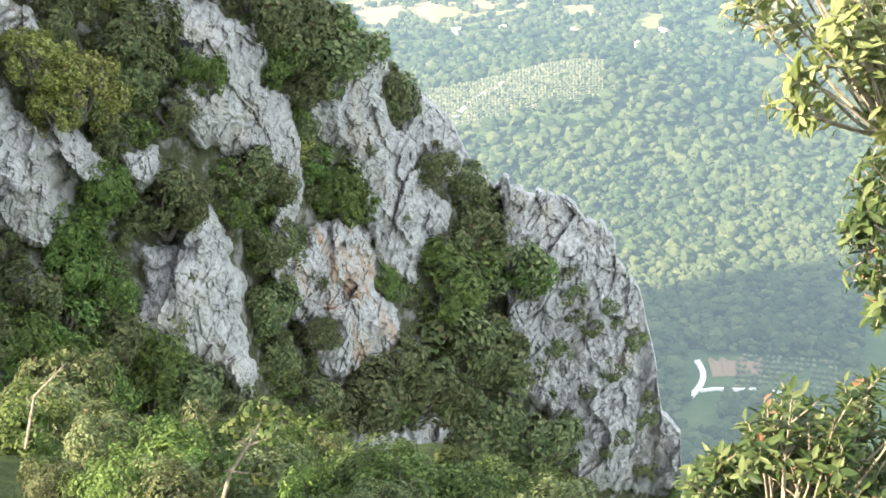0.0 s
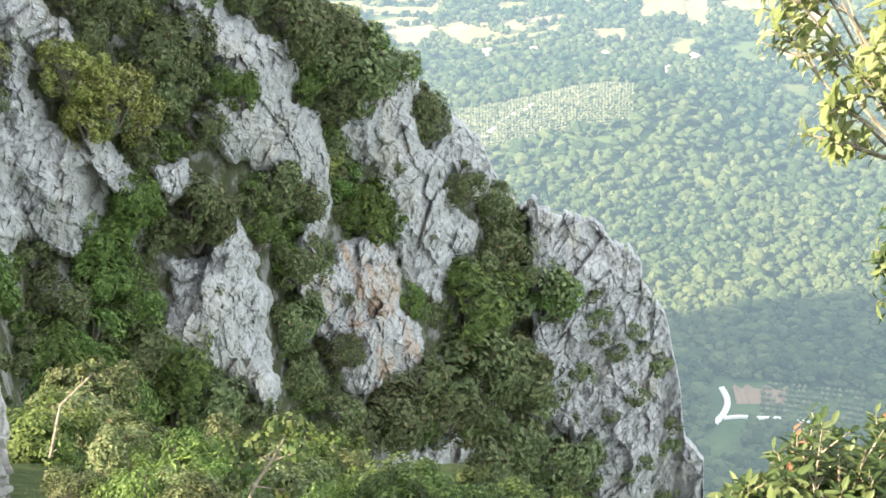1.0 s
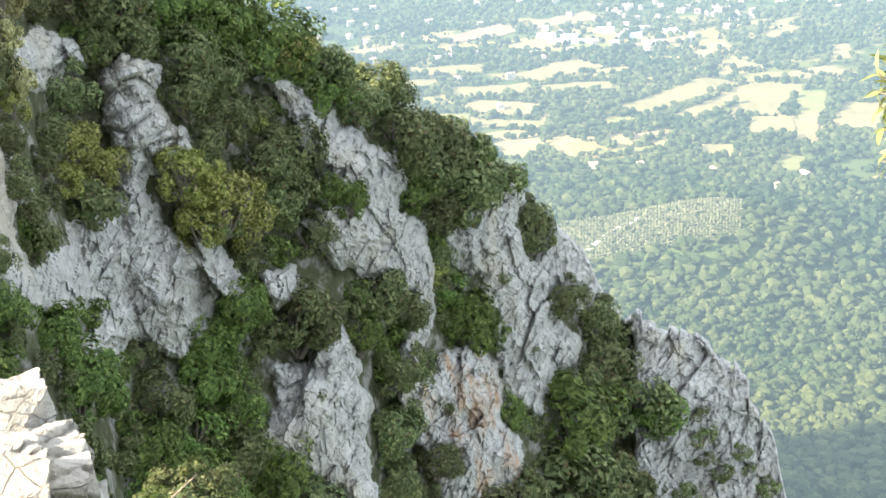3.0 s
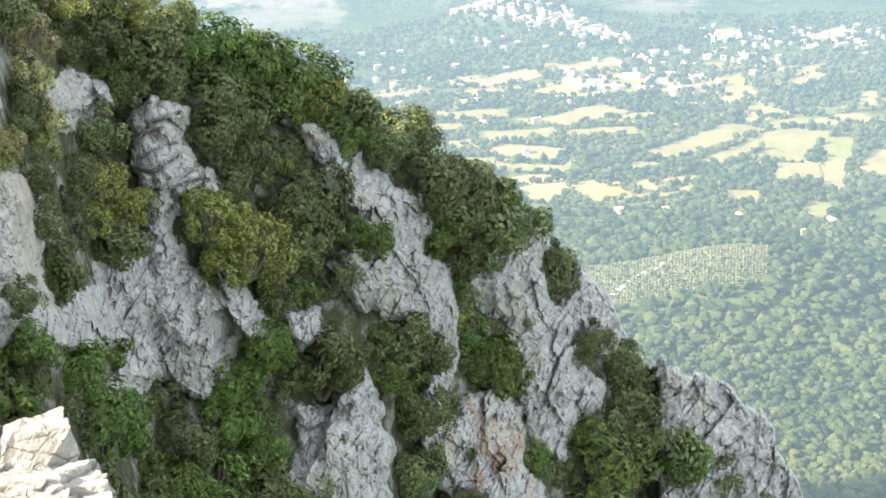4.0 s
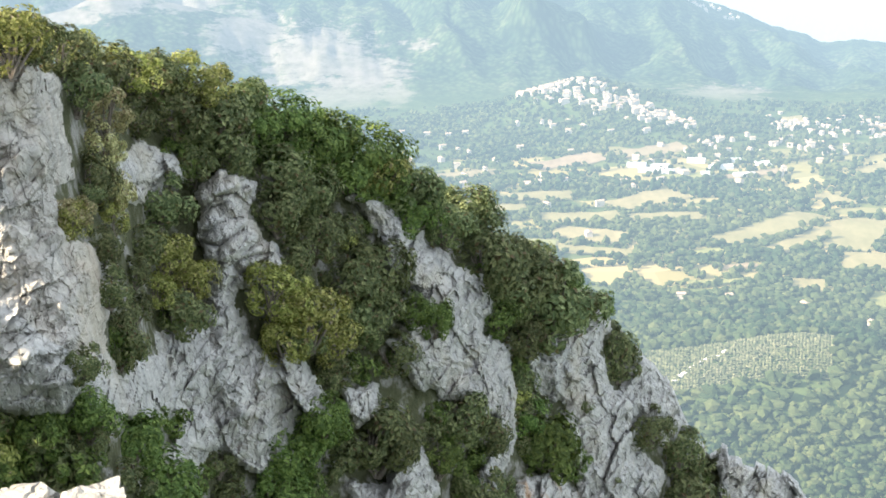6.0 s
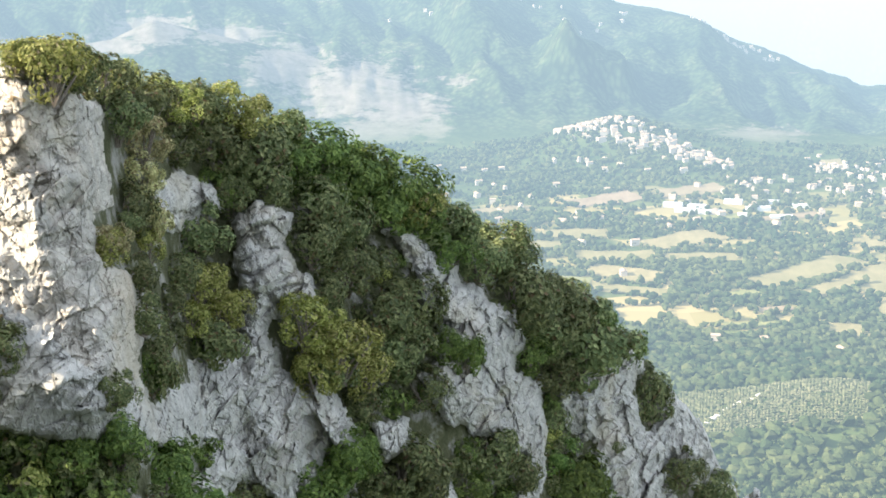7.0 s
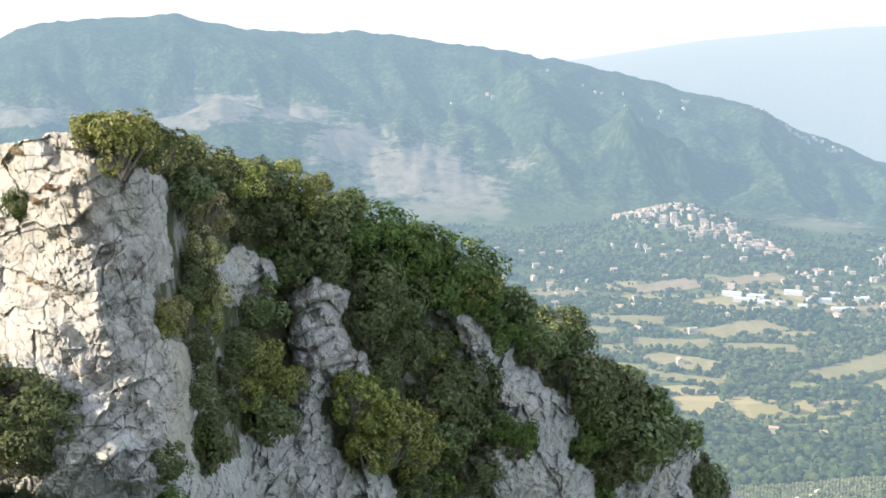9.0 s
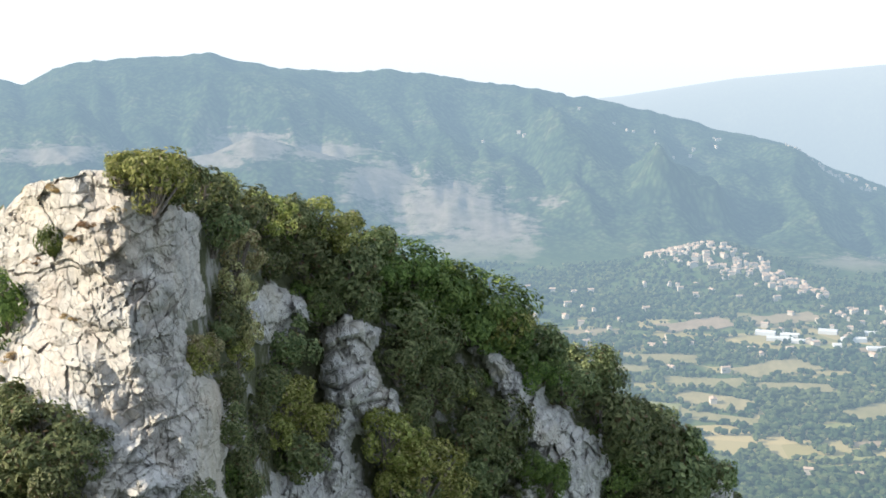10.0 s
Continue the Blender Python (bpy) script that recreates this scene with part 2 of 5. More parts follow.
def terrain(b, d):
    """Height of the ground at a bearing and a level distance from the lookout."""
    x, y = d * np.sin(np.radians(b)), d * np.cos(np.radians(b))
    base = np.interp(d, (0, 40, 60, 150, 300, 500, 800, 1300, 2000, 2450, 5000), (-52, -54, -75, -200, -325, -390, -425, -450, -465, -455, -460))
    z = base + 9 * fbm(x / 240, y / 240, 3, 5) * smooth01(d, 200, 600)
    z = z + 34 * np.exp(-((b - 7.5) / 5.0) ** 2 - ((d - 1040) / 110) ** 2)
    z = z + 52 * np.exp(-((b + 3.2) / 3.2) ** 2 - ((d - 2380) / 130) ** 2)
    # unseen hill to the left, added to cast shade over the near valley
    z = z + 640 * np.exp(-((x + 700) / 260) ** 2 - ((y - 110) / 340) ** 2) * (1 + 0.75 * fbm(x / 150, y / 120, 4, 71))
    r1 = 3750 * np.tan(np.radians(np.interp(b, *zip(*RANGE_RIDGE)))) + 9 * fbm(b * 1.4, b * 0, 4, 44)
    r2 = 4800 * np.tan(np.radians(np.interp(b, *zip(*FAR_RIDGE))))
    up = smooth01(d, 2450, 4050) ** 0.85
    up = np.where(d > 3750, smooth01(3750.0, 2450, 4050) ** 0.85, up) / smooth01(3750.0, 2450, 4050) ** 0.85
    spur = fbm(b / 4.0 + d / 900, d / 700, 6, 40) * 110 * smooth01(d, 2500, 2900) * (1 - smooth01(d, 3300, 3750))
    crag = smooth01(b, -7.5, -6.0) * (1 - smooth01(b, -3.4, -2.2)) * smooth01(d, 2800, 2860) * (1 - smooth01(d, 2900, 3150))
    spur = spur + 75 * crag + 75 * (0.35 - np.abs(fbm(b / 3.4 + 0.7 * fbm(b / 3, d / 420, 3, 67), d / 900, 4, 66))) * smooth01(d, 2550, 2950) * (1 - smooth01(d, 3450, 3750))
    front = 2950 * np.tan(np.radians(np.interp(b, *zip(*FRONT_RIDGE)))) - 0.40 * np.maximum(2950 - d, 0) - 0.38 * np.maximum(d - 2950, 0)
    front = front + (26 * fbm(x / 170, y / 170, 5, 61) + 16 * np.abs(fbm(b * 0.9, d / 900, 3, 62))) * smooth01(np.abs(d - 2950), 0, 160)
    near = np.maximum(z + (r1 - z) * up + spur, front)
    dip = near - 260 * smooth01(d, 3750, 4200)
    return np.where(d > 3750, np.where(d > 4150, dip + (r2 - dip) * smooth01(d, 4150, 4800), dip), near)


bear = np.concatenate([np.arange(-180, -42, 2.0), np.arange(-42, 24, 0.16), np.arange(24, 180, 4.0)])
dist = np.concatenate([np.array([0.5, 20, 40, 60, 100, 150, 220, 300, 380]), 420 * (4850 / 420) ** np.linspace(0, 1, 250)])
B, D = np.meshgrid(bear, dist)
Z = terrain(B, D)
co = np.stack([D * np.sin(np.radians(B)), D * np.cos(np.radians(B)), Z], -1).reshape(-1, 3)
nb, nd = len(bear), len(dist)
i = (np.arange(nd - 1)[:, None] * nb + np.arange(nb)[None, :])
j = (np.arange(nd - 1)[:, None] * nb + (np.arange(nb)[None, :] + 1) % nb)
quads = np.stack([i, j, j + nb, i + nb], -1).reshape(-1, 4)


def ground_material():
    m = Mat("valley meadows, scrub and fields")
    p = m.place()
    flat = m.scaled(p, (1, 1, 0))
    far = m.node("VectorMath", [(0, flat)], props=dict(operation="LENGTH")).outputs["Value"]
    patch = m.cells(m.scaled(flat, (0.7, 1.0, 0)), 0.016)
    tone = m.node("SeparateColor", [("Color", patch.outputs["Color"])]).outputs[0]
    fields = m.ramp(tone, (0.0, (0.10, 0.13, 0.05)), (0.3, (0.15, 0.165, 0.06)), (0.42, (0.33, 0.27, 0.115)), (0.75, (0.42, 0.33, 0.16)), (1.0, (0.22, 0.205, 0.09)))
    grass = m.ramp(m.noise(flat, 0.02, 6, 0.65), (0.3, (0.045, 0.075, 0.03)), (0.6, (0.10, 0.13, 0.05)), (0.75, (0.16, 0.16, 0.08)))
    plain = m.math("MULTIPLY", m.step(far, 1150, 1280), m.step(far, 2150, 2000))
    col = m.mix(m.math("MULTIPLY", plain, m.step(m.noise(flat, 0.0035, 3), 0.40, 0.46)), grass, fields)
    scrub = m.ramp(m.noise(flat, 0.006, 8, 0.75), (0.36, (0.03, 0.055, 0.028)), (0.55, (0.085, 0.12, 0.05)), (0.70, (0.19, 0.195, 0.10)))
    # near-black gaps between crown cells: tree shade painted into the scrub colour
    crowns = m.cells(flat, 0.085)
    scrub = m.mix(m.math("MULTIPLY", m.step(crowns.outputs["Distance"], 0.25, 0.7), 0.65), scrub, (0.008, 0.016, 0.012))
    thin = m.node("Attribute")
    thin.attribute_name = "bare"
    rough = m.math("SUBTRACT", m.noise(m.scaled(p, (0.7, 1, 3.5)), 0.022, 9, 0.78), 0.5)
    bare = m.step(m.math("ADD", thin.outputs["Fac"], m.math("MULTIPLY", rough, 2.8)), 0.30, 0.62)
    stony = m.ramp(m.noise(p, 0.03, 6, 0.7), (0.35, (0.19, 0.165, 0.125)), (0.6, (0.33, 0.275, 0.23)))
    scrub = m.mix(m.math("MULTIPLY", bare, 0.8), scrub, stony)
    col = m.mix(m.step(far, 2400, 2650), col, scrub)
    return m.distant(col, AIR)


me = mesh_from("ground", co.tolist(), quads.tolist(), ground_material(), True)
# stony ground with little growing on it: bearing, rise and reach each way in degrees
BARE = ((-24.6, -4.9, 2.2, 0.7), (-26.6, -5.5, 1.4, 0.5), (-21.2, -5.2, 2.0, 0.45), (-18.8, -6.7, 2.2, 1.0), (-15.8, -7.9, 3.0, 1.4),
        (-13.4, -8.9, 1.8, 1.2), (-14.5, -9.9, 2.0, 0.8), (-12.1, -9.9, 0.7, 0.7), (-33.3, -5.0, 2.5, 0.45), (-10.8, -7.6, 0.9, 0.2), (3, -10.2, 2, 0.4))
rise_of = np.degrees(np.arctan2(Z, D))
thin_soil = np.max([np.exp(-((B - b) / rb) ** 2 - ((rise_of - e) / re) ** 2) for b, e, rb, re in BARE], 0) * (D > 2450)
me.attributes.new("bare", "FLOAT", "POINT").data.foreach_set("value", thin_soil.ravel().astype(np.float32))
ground = tagged(new("ground", me), "wide green valley of fields and woods below hazy mountains", "valley", kind="structure")


def stand(b, d):
    """Place on the valley's ground."""
    z = float(terrain(np.array([float(b)]), np.array([float(d)]))[0])
    return Vector((d * math.sin(radians(b)), d * math.cos(radians(b)), z))


# ---- the cliff ----
CREST = ((-60, -9, 34), (-42.6, -8.4, 38), (-37.2, -8.1, 34), (-35.8, -7.3, 32.6), (-34.8, -6.3, 31.6), (-32.6, -5.8, 29.6), (-30.6, -5.9, 28.3), (-28.4, -7, 28.9), (-27.8, -7.8, 29.8),
         (-26.6, -7, 33.0), (-23.9, -8.6, 39.0), (-21.8, -9.3, 41), (-18.4, -10.4, 43), (-16.6, -12, 44), (-12.8, -13.5, 47), (-11.2, -14.8, 48),
         (-8.5, -16.05, 51), (-7.4, -17.25, 52), (-4.7, -18.75, 55), (-2.8, -19.9, 57), (-0.8, -21.9, 60), (0.8, -23.5, 62), (1.6, -25.1, 63),
         (2.7, -26.5, 65), (3.4, -26.2, 65), (5.3, -26.9, 67), (6.8, -27.6, 68), (8.9, -29.1, 69), (10.4, -31.4, 70))
TIP = ((11.4, -34.5, 70), (11.9, -36.8, 69), (13.0, -37.8, 69), (13.4, -42, 68), (14.2, -58, 66))
CRAGS = {  # outlines of the bare crags as bearing and rise
    "tower": [(-35.8, -7.7), (-34.8, -6.9), (-34.6, -5.9), (-33.0, -5.3), (-32.3, -5.2), (-30.9, -5.5), (-29.9, -5.4), (-29.1, -6.3), (-28.5, -7.0), (-28.0, -7.9), (-27.4, -8.5), (-27.6, -10.2), (-27.4, -10.8), (-27.5, -12.2), (-28.5, -12.5), (-28.1, -13.6), (-28.6, -14.6), (-26.3, -16.0), (-26.1, -17.3), (-26.6, -18.5), (-27.3, -21.2), (-33.0, -20.7), (-34.0, -16.4), (-35.8, -15.2), (-37.8, -15.3), (-40.7, -14.7), (-40.2, -7.8)],
    "slab": [(-24.3, -19.8), (-21.9, -19.8), (-21.4, -18.4), (-21.6, -16.8), (-21.6, -15.3), (-21.5, -13.3), (-20.1, -12.8), (-19.1, -13.5), (-19.5, -14.3), (-19.9, -15.0), (-19.0, -15.6), (-19.0, -16.1), (-18.2, -16.9), (-18.0, -17.7), (-19.1, -17.6), (-20.6, -17.9), (-20.8, -18.7), (-20.3, -19.8), (-20.4, -20.6), (-19.2, -21.6), (-17.9, -21.6), (-17.0, -22.8), (-16.3, -24.0), (-16.4, -25.0), (-18.1, -24.5), (-18.5, -25.8), (-19.8, -26.6), (-21.4, -25.8), (-22.3, -25.2), (-23.7, -26.6), (-24.3, -25.6), (-23.9, -24.4), (-22.8, -23.5), (-24.0, -22.8), (-25.7, -23.3), (-25.8, -22.5), (-24.1, -21.8)],
    "wall": [(-34.4, -14.2), (-29.8, -14.9), (-28.4, -15.1), (-26.8, -16.1), (-26.1, -17.2), (-26.6, -18.4), (-27.7, -18.9), (-27.1, -20.3), (-26.1, -22.5), (-25.7, -21.1), (-24.0, -20.8), (-23.4, -21.9), (-23.3, -23.4), (-26.0, -23.2), (-28.0, -22.5), (-29.6, -22.7), (-31.0, -22.2), (-35.7, -21.0)],
    "rib": [(-14.4, -14.5), (-13.4, -14.6), (-11.3, -15.6), (-11.4, -17.2), (-10.2, -17.3), (-9.8, -18.0), (-8.7, -18.4), (-8.0, -19.6), (-8.6, -20.3), (-8.8, -21.3), (-7.4, -21.5), (-7.3, -22.7), (-7.0, -24.0), (-7.2, -26.4), (-8.1, -27.9), (-8.0, -29.2), (-8.9, -30.2), (-9.1, -29.1), (-8.5, -26.8), (-7.6, -25.6), (-8.1, -24.8), (-9.2, -24.4), (-9.0, -23.6), (-10.0, -23.8), (-11.9, -23.0), (-12.9, -21.2), (-12.0, -20.2), (-12.0, -18.9), (-13.0, -17.6), (-13.1, -16.3), (-13.5, -15.2)],
    "nose": [(-12.2, -25.9), (-11.5, -26.8), (-11.2, -27.9), (-11.4, -28.7), (-10.9, -30.0), (-11.3, -31.3), (-10.9, -34.1), (-11.4, -34.9), (-12.3, -34.0), (-12.8, -33.2), (-14.8, -32.1), (-16.5, -31.0), (-15.5, -29.3), (-15.5, -27.7), (-13.6, -27.7), (-13.2, -26.7)],
    "stained": [(-6.6, -28.0), (-5.1, -27.6), (-3.9, -28.6), (-3.9, -31.0), (-2.9, -31.7), (-2.8, -33.1), (-3.9, -33.8), (-6.1, -34.5), (-7.0, -34.2), (-7.4, -32.9), (-8.2, -31.5), (-8.3, -29.5), (-7.2, -28.7)],
    "face": [(-6.2, -22.1), (-5.0, -21.8), (-4.9, -20.2), (-4.1, -19.7), (-2.7, -19.9), (-2.4, -20.8), (-3.0, -21.9), (-2.5, -23.7), (-1.1, -23.5), (-0.8, -21.8), (0.5, -22.5), (1.3, -23.7), (2.4, -25.1), (3.0, -26.4), (0.6, -26.1), (-1.2, -25.1), (-0.9, -26.4), (0.5, -27.4), (0.1, -28.2), (-1.3, -29.2), (-1.9, -30.5), (-3.4, -29.2), (-3.7, -27.1), (-4.4, -25.5), (-4.3, -24.2), (-5.7, -23.6)],
    "pinnacle": [(3.3, -25.9), (4.6, -25.8), (5.4, -26.6), (7.0, -27.1), (7.9, -28.1), (8.9, -28.6), (9.9, -29.8), (10.5, -30.8), (10.7, -31.6), (11.4, -32.6), (11.8, -34.6), (12.3, -36.3), (13.6, -37.0), (14.0, -39.7), (7.2, -40.2), (6.5, -38.2), (5.5, -36.7), (3.9, -35.7), (4.1, -34.1), (3.4, -33.1), (3.6, -31.0), (3.3, -28.6)],
    "foot": [(-6.5, -37.1), (-3.3, -37.6), (-1.3, -36.9), (-0.3, -37.7), (-2.7, -38.6), (-6.3, -38.1)],
    "knob": [(-15.4, -23.3), (-14.1, -23.3), (-13.8, -24.3), (-15.0, -24.7)],
    "ledge": [(-25.1, -11.8), (-24.0, -11.4), (-22.7, -12.0), (-22.2, -13.1), (-22.9, -12.8), (-24.3, -13.7), (-25.1, -13.4)]}
LABELS = {"wall": "shaded grey limestone wall below a sunlit tower", "tower": "sunlit pale limestone tower with dry grass on its ledges", "slab": "broad grey limestone slab under a spine of stacked blocks",
          "rib": "long fractured grey limestone rib with a blocky top",
          "nose": "bulging grey limestone nose below shrubs", "stained": "limestone bulge with rust-orange stains", "face": "cracked grey limestone face under the ridge",
          "pinnacle": "deeply fractured limestone pinnacle dotted with small shrubs", "foot": "low grey rock outcrop at the gully foot",
          "knob": "small rounded limestone knob between shrubs", "ledge": "weathered grey rock ledge among dense shrubs"}
cb, ce, cd = (np.array(v, float) for v in zip(*(CREST + TIP)))
col_b = np.concatenate([np.arange(-60, -38, 0.5), np.arange(-38, 14.2, 0.064)])
top_e = np.interp(col_b, cb, ce)
top_d = np.interp(col_b, cb, cd)
jag = 0.22 * fbm(col_b * 1.1, col_b * 0, 4, 3) + (0.18 + 0.3 * smooth01(col_b, 2.0, 3.5)) * blocks(col_b * 1.6, col_b * 0 + 0.5, 9)[0]
ROWS_DOWN = 470
v = np.linspace(0, 1, ROWS_DOWN) ** 1.05
BB = np.broadcast_to(col_b, (ROWS_DOWN, len(col_b)))
EE = top_e + jag * np.clip(1 - v * 9, 0, 1)[:, None] + (np.minimum(-62.0, top_e - 1) - top_e) * v[:, None] * np.interp(v, (0, 0.85, 1), (0.76, 0.76, 1.0))[:, None]
tt, t_e = np.tan(-np.radians(top_e)), np.tan(-np.radians(EE))
SLOPE = 0.42
low_d = np.interp(col_b, (-60, -42, -28), (27.0, 28.0, 29.2))  # the wall below the tower runs straighter
foot_d = low_d + (top_d - low_d) * smooth01(col_b, -29.5, -24.0)
DD = (top_d + (foot_d - top_d) * smooth01(-EE, 12.5, 17.0)) * (1 + SLOPE * tt) / (1 + SLOPE * t_e)
arc = np.cumsum(top_d * np.radians(np.gradient(col_b)))
S, ZZ = np.broadcast_to(arc, BB.shape), -DD * t_e
lean = 0.35
U, V = S + lean * ZZ, ZZ - 0.2 * S
U = U + 0.35 * fbm(S / 1.8, ZZ / 1.8, 3, 101) + 0.10 * fbm(S / 0.5, ZZ / 0.5, 3, 102)
V = V + 0.35 * fbm(S / 1.8, ZZ / 1.8, 3, 103) + 0.10 * fbm(S / 0.5, ZZ / 0.5, 3, 104)
wobble = 0.55 * fbm(BB * 1.6, EE * 1.6, 5, 21)
masks = {k: inside(BB, EE, o) + wobble * 0.7 for k, o in CRAGS.items()}
order = list(CRAGS)
depth_in = np.max(np.stack([masks[k] for k in order]), 0) + 0.22
which = np.argmax(np.stack([masks[k] for k in order]), 0)
rocky = smooth01(depth_in, -0.3, 0.35)
h1, e1 = blocks(U / 2.2, V / 3.6, 50)
h2, e2 = blocks(U / 0.85 + 0.2 * h1, V / 1.5, 60)
h3, e3 = blocks(U / 0.36 + 0.3 * h2, V / 0.55, 70)
h4, e4 = blocks(S / 0.17, ZZ / 0.22, 75)
gap = smooth01(fbm(S / 3.0, ZZ / 4.0, 3, 110), -0.2, 0.4)
relief = rocky * (0.6 + 0.40 * np.clip(depth_in, 0, 2.2) + 0.62 * h1 + 0.36 * h2 + 0.20 * h3 + 0.07 * h4
                  - 0.22 * (1 - smooth01(e1, 0, 0.05)) * gap - 0.13 * (1 - smooth01(e2, 0, 0.07)) * gap - 0.04 * (1 - smooth01(e3, 0, 0.12)))
tower_in = smooth01(-BB, 26.5, 28.5) * rocky
ht1 = blocks(U / 1.5, V / 0.85, 130)[0]
ht2 = blocks(S / 0.55 + 0.3 * ht1, ZZ / 0.36, 135)[0]
relief = relief + tower_in * (1.3 * fbm(S / 2.6, ZZ / 2.0, 5, 85) + 0.30 * ht1 + 0.10 * ht2 - 0.55 * h1 - 0.24 * h2 - 0.12 * h3)
relief = relief + tower_in * (gap * (0.22 * (1 - smooth01(e1, 0, 0.05)) + 0.13 * (1 - smooth01(e2, 0, 0.07))) + 0.04 * (1 - smooth01(e3, 0, 0.12)))
# a spur runs out under the spine, with a gully between it and the tower
spur_out = smooth01(BB, -22.7, -20.6) * (1 - smooth01(BB, -18.6, -16.6)) * smooth01(-EE, 11.5, 14.0) * (1 - smooth01(-EE, 20.0, 25.0))
gully = smooth01(BB, -27.6, -25.6) * (1 - smooth01(BB, -23.4, -21.6)) * smooth01(-EE, 8.0, 11.5) * (1 - smooth01(-EE, 19.0, 24.0))
relief = relief + 0.9 * spur_out - 0.3 * gully
# the spine of stacked, rounded blocks, and low ledges across all the rock
hp, ep = blocks(S / 1.25 + 0.2 * fbm(S, ZZ, 2, 140), ZZ / 0.62, 141)
spine = smooth01(BB, -22.2, -21.4) * (1 - smooth01(BB, -18.2, -17.4)) * smooth01(EE, -18.6, -17.8) * rocky
relief = relief + spine * (0.42 * np.sqrt(smooth01(ep, 0, 0.45)) + 0.42 * hp - 0.2 - 0.3 * h1)
hl, el = blocks((S + 0.4 * ZZ) / 1.0, (ZZ - 0.45 * S) / 0.42 + 0.5 * fbm(S / 1.5, ZZ / 1.5, 3, 150), 151)
relief = relief + rocky * (0.20 * hl - 0.06 * (1 - smooth01(el, 0, 0.1)))
relief = relief + 0.9 * fbm(S / 5, ZZ / 7, 4, 80) + 0.12 * fbm(S / 0.5, ZZ / 0.5, 3, 90)
relief = relief + (1 - rocky) * (0.5 * h1 * smooth01(e1, 0, 0.3) - 0.25)
relief = relief * np.interp(DD, (25, 60), (0.8, 1.25))
RR = DD - relief
cliff_xyz = np.stack([RR * np.sin(np.radians(BB)), RR * np.cos(np.radians(BB)), -RR * t_e], -1)
# the far flank, falling away behind the crest
k_back = np.array([0.7, 2, 5, 12, 30, 55])[:, None]
crest_d, crest_z = RR[0], -RR[0] * t_e[0]
back_d = crest_d + k_back * np.ones_like(crest_d)
back_z = crest_z - 0.15 * np.minimum(k_back, 0.7) - 1.25 * np.maximum(k_back - 0.7, 0)
back_xyz = np.stack([back_d * np.sin(np.radians(col_b)), back_d * np.cos(np.radians(col_b)), back_z], -1)[::-1]
cliff_all = np.concatenate([back_xyz, cliff_xyz], 0)
nr, nc = cliff_all.shape[:2]
idx = np.arange(nr * nc).reshape(nr, nc)
cq = np.stack([idx[:-1, :-1], idx[1:, :-1], idx[1:, 1:], idx[:-1, 1:]], -1)
owner = np.full((nr - 1, nc - 1), -1)
owner[6:, :] = np.where(depth_in[:-1, :-1] > -0.02, which[:-1, :-1], -1)
owner[3:6, :] = owner[6, :]
flat_xyz = cliff_all.reshape(-1, 3)
cliff = thing("cliff", "steep limestone mountainside with crags and shrubby gullies", "cliff", kind="structure")


def cliff_piece(name, number, material, label=""):
    q = cq[owner == number].reshape(-1, 4)
    used, inv = np.unique(q, return_inverse=True)
    me = mesh_from(name, flat_xyz[used].tolist(), inv.reshape(-1, 4).tolist(), material, number < 0)
    return part(name, me, cliff, label)


cliff_piece("earth_slope", -1, SOIL, "dark soil and leaf litter between crags")
for n, key in enumerate(order):
    mat = {"tower": ROCK_WARM, "stained": ROCK_STAINED}.get(key, ROCK)
    cliff_piece("crag", n, mat, LABELS[key])

from mathutils.bvhtree import BVHTree
step = 3
small = cliff_all[6::step, ::step]
sr, sc = small.shape[:2]
sidx = np.arange(sr * sc).reshape(sr, sc)
CLIFF_TREE = BVHTree.FromPolygons([Vector(p) for p in small.reshape(-1, 3).tolist()],
                                  np.stack([sidx[:-1, :-1], sidx[1:, :-1], sidx[1:, 1:], sidx[:-1, 1:]], -1).reshape(-1, 4).tolist())


def on_cliff(bearing, rise):
    """Where a line from the lookout meets the mountainside, and how far that is."""
    hit, normal, _, far = CLIFF_TREE.ray_cast(EYE, way(bearing, rise))
    return hit, far


def turf_material():
    m = Mat("shady grass and herbs")
    p = m.place()
    col = m.ramp(m.noise(p, 2.5, 6, 0.7), (0.3, (0.025, 0.038, 0.014)), (0.55, (0.06, 0.08, 0.028)), (0.75, (0.13, 0.13, 0.06)))
    m.bump(m.noise(p, 18.0, 4), 1.0, 0.1)
    return m.finish(col, 0.95, 0.1)


TURF = turf_material()


# ---- the near slope below the lookout ----
def near_height(x, y):
    r = np.sqrt(x * x + y * y)
    z = -1.75 - 0.69 * np.maximum(y, -4) + 0.22 * np.maximum(-x - 2, 0) - 0.55 * np.maximum(x + 0.3, 0)
    return z - 0.05 * np.maximum(y - 18, 0) ** 2 + 0.35 * fbm(x / 3, y / 3, 4, 11) * np.clip(r / 4, 0, 1)


gx, gy = np.meshgrid(np.linspace(-22, 14, 120), np.linspace(-10, 24, 120))
gz = near_height(gx, gy)
gi = np.arange(120 * 120).reshape(120, 120)
me = mesh_from("near_slope", np.stack([gx, gy, gz], -1).reshape(-1, 3).tolist(),
               np.stack([gi[:-1, :-1], gi[:-1, 1:], gi[1:, 1:], gi[1:, :-1]], -1).reshape(-1, 4).tolist(), TURF, True)
tagged(new("near_slope", me), "steep earthy slope under the lookout, overgrown with shrubs", "slope", kind="structure")


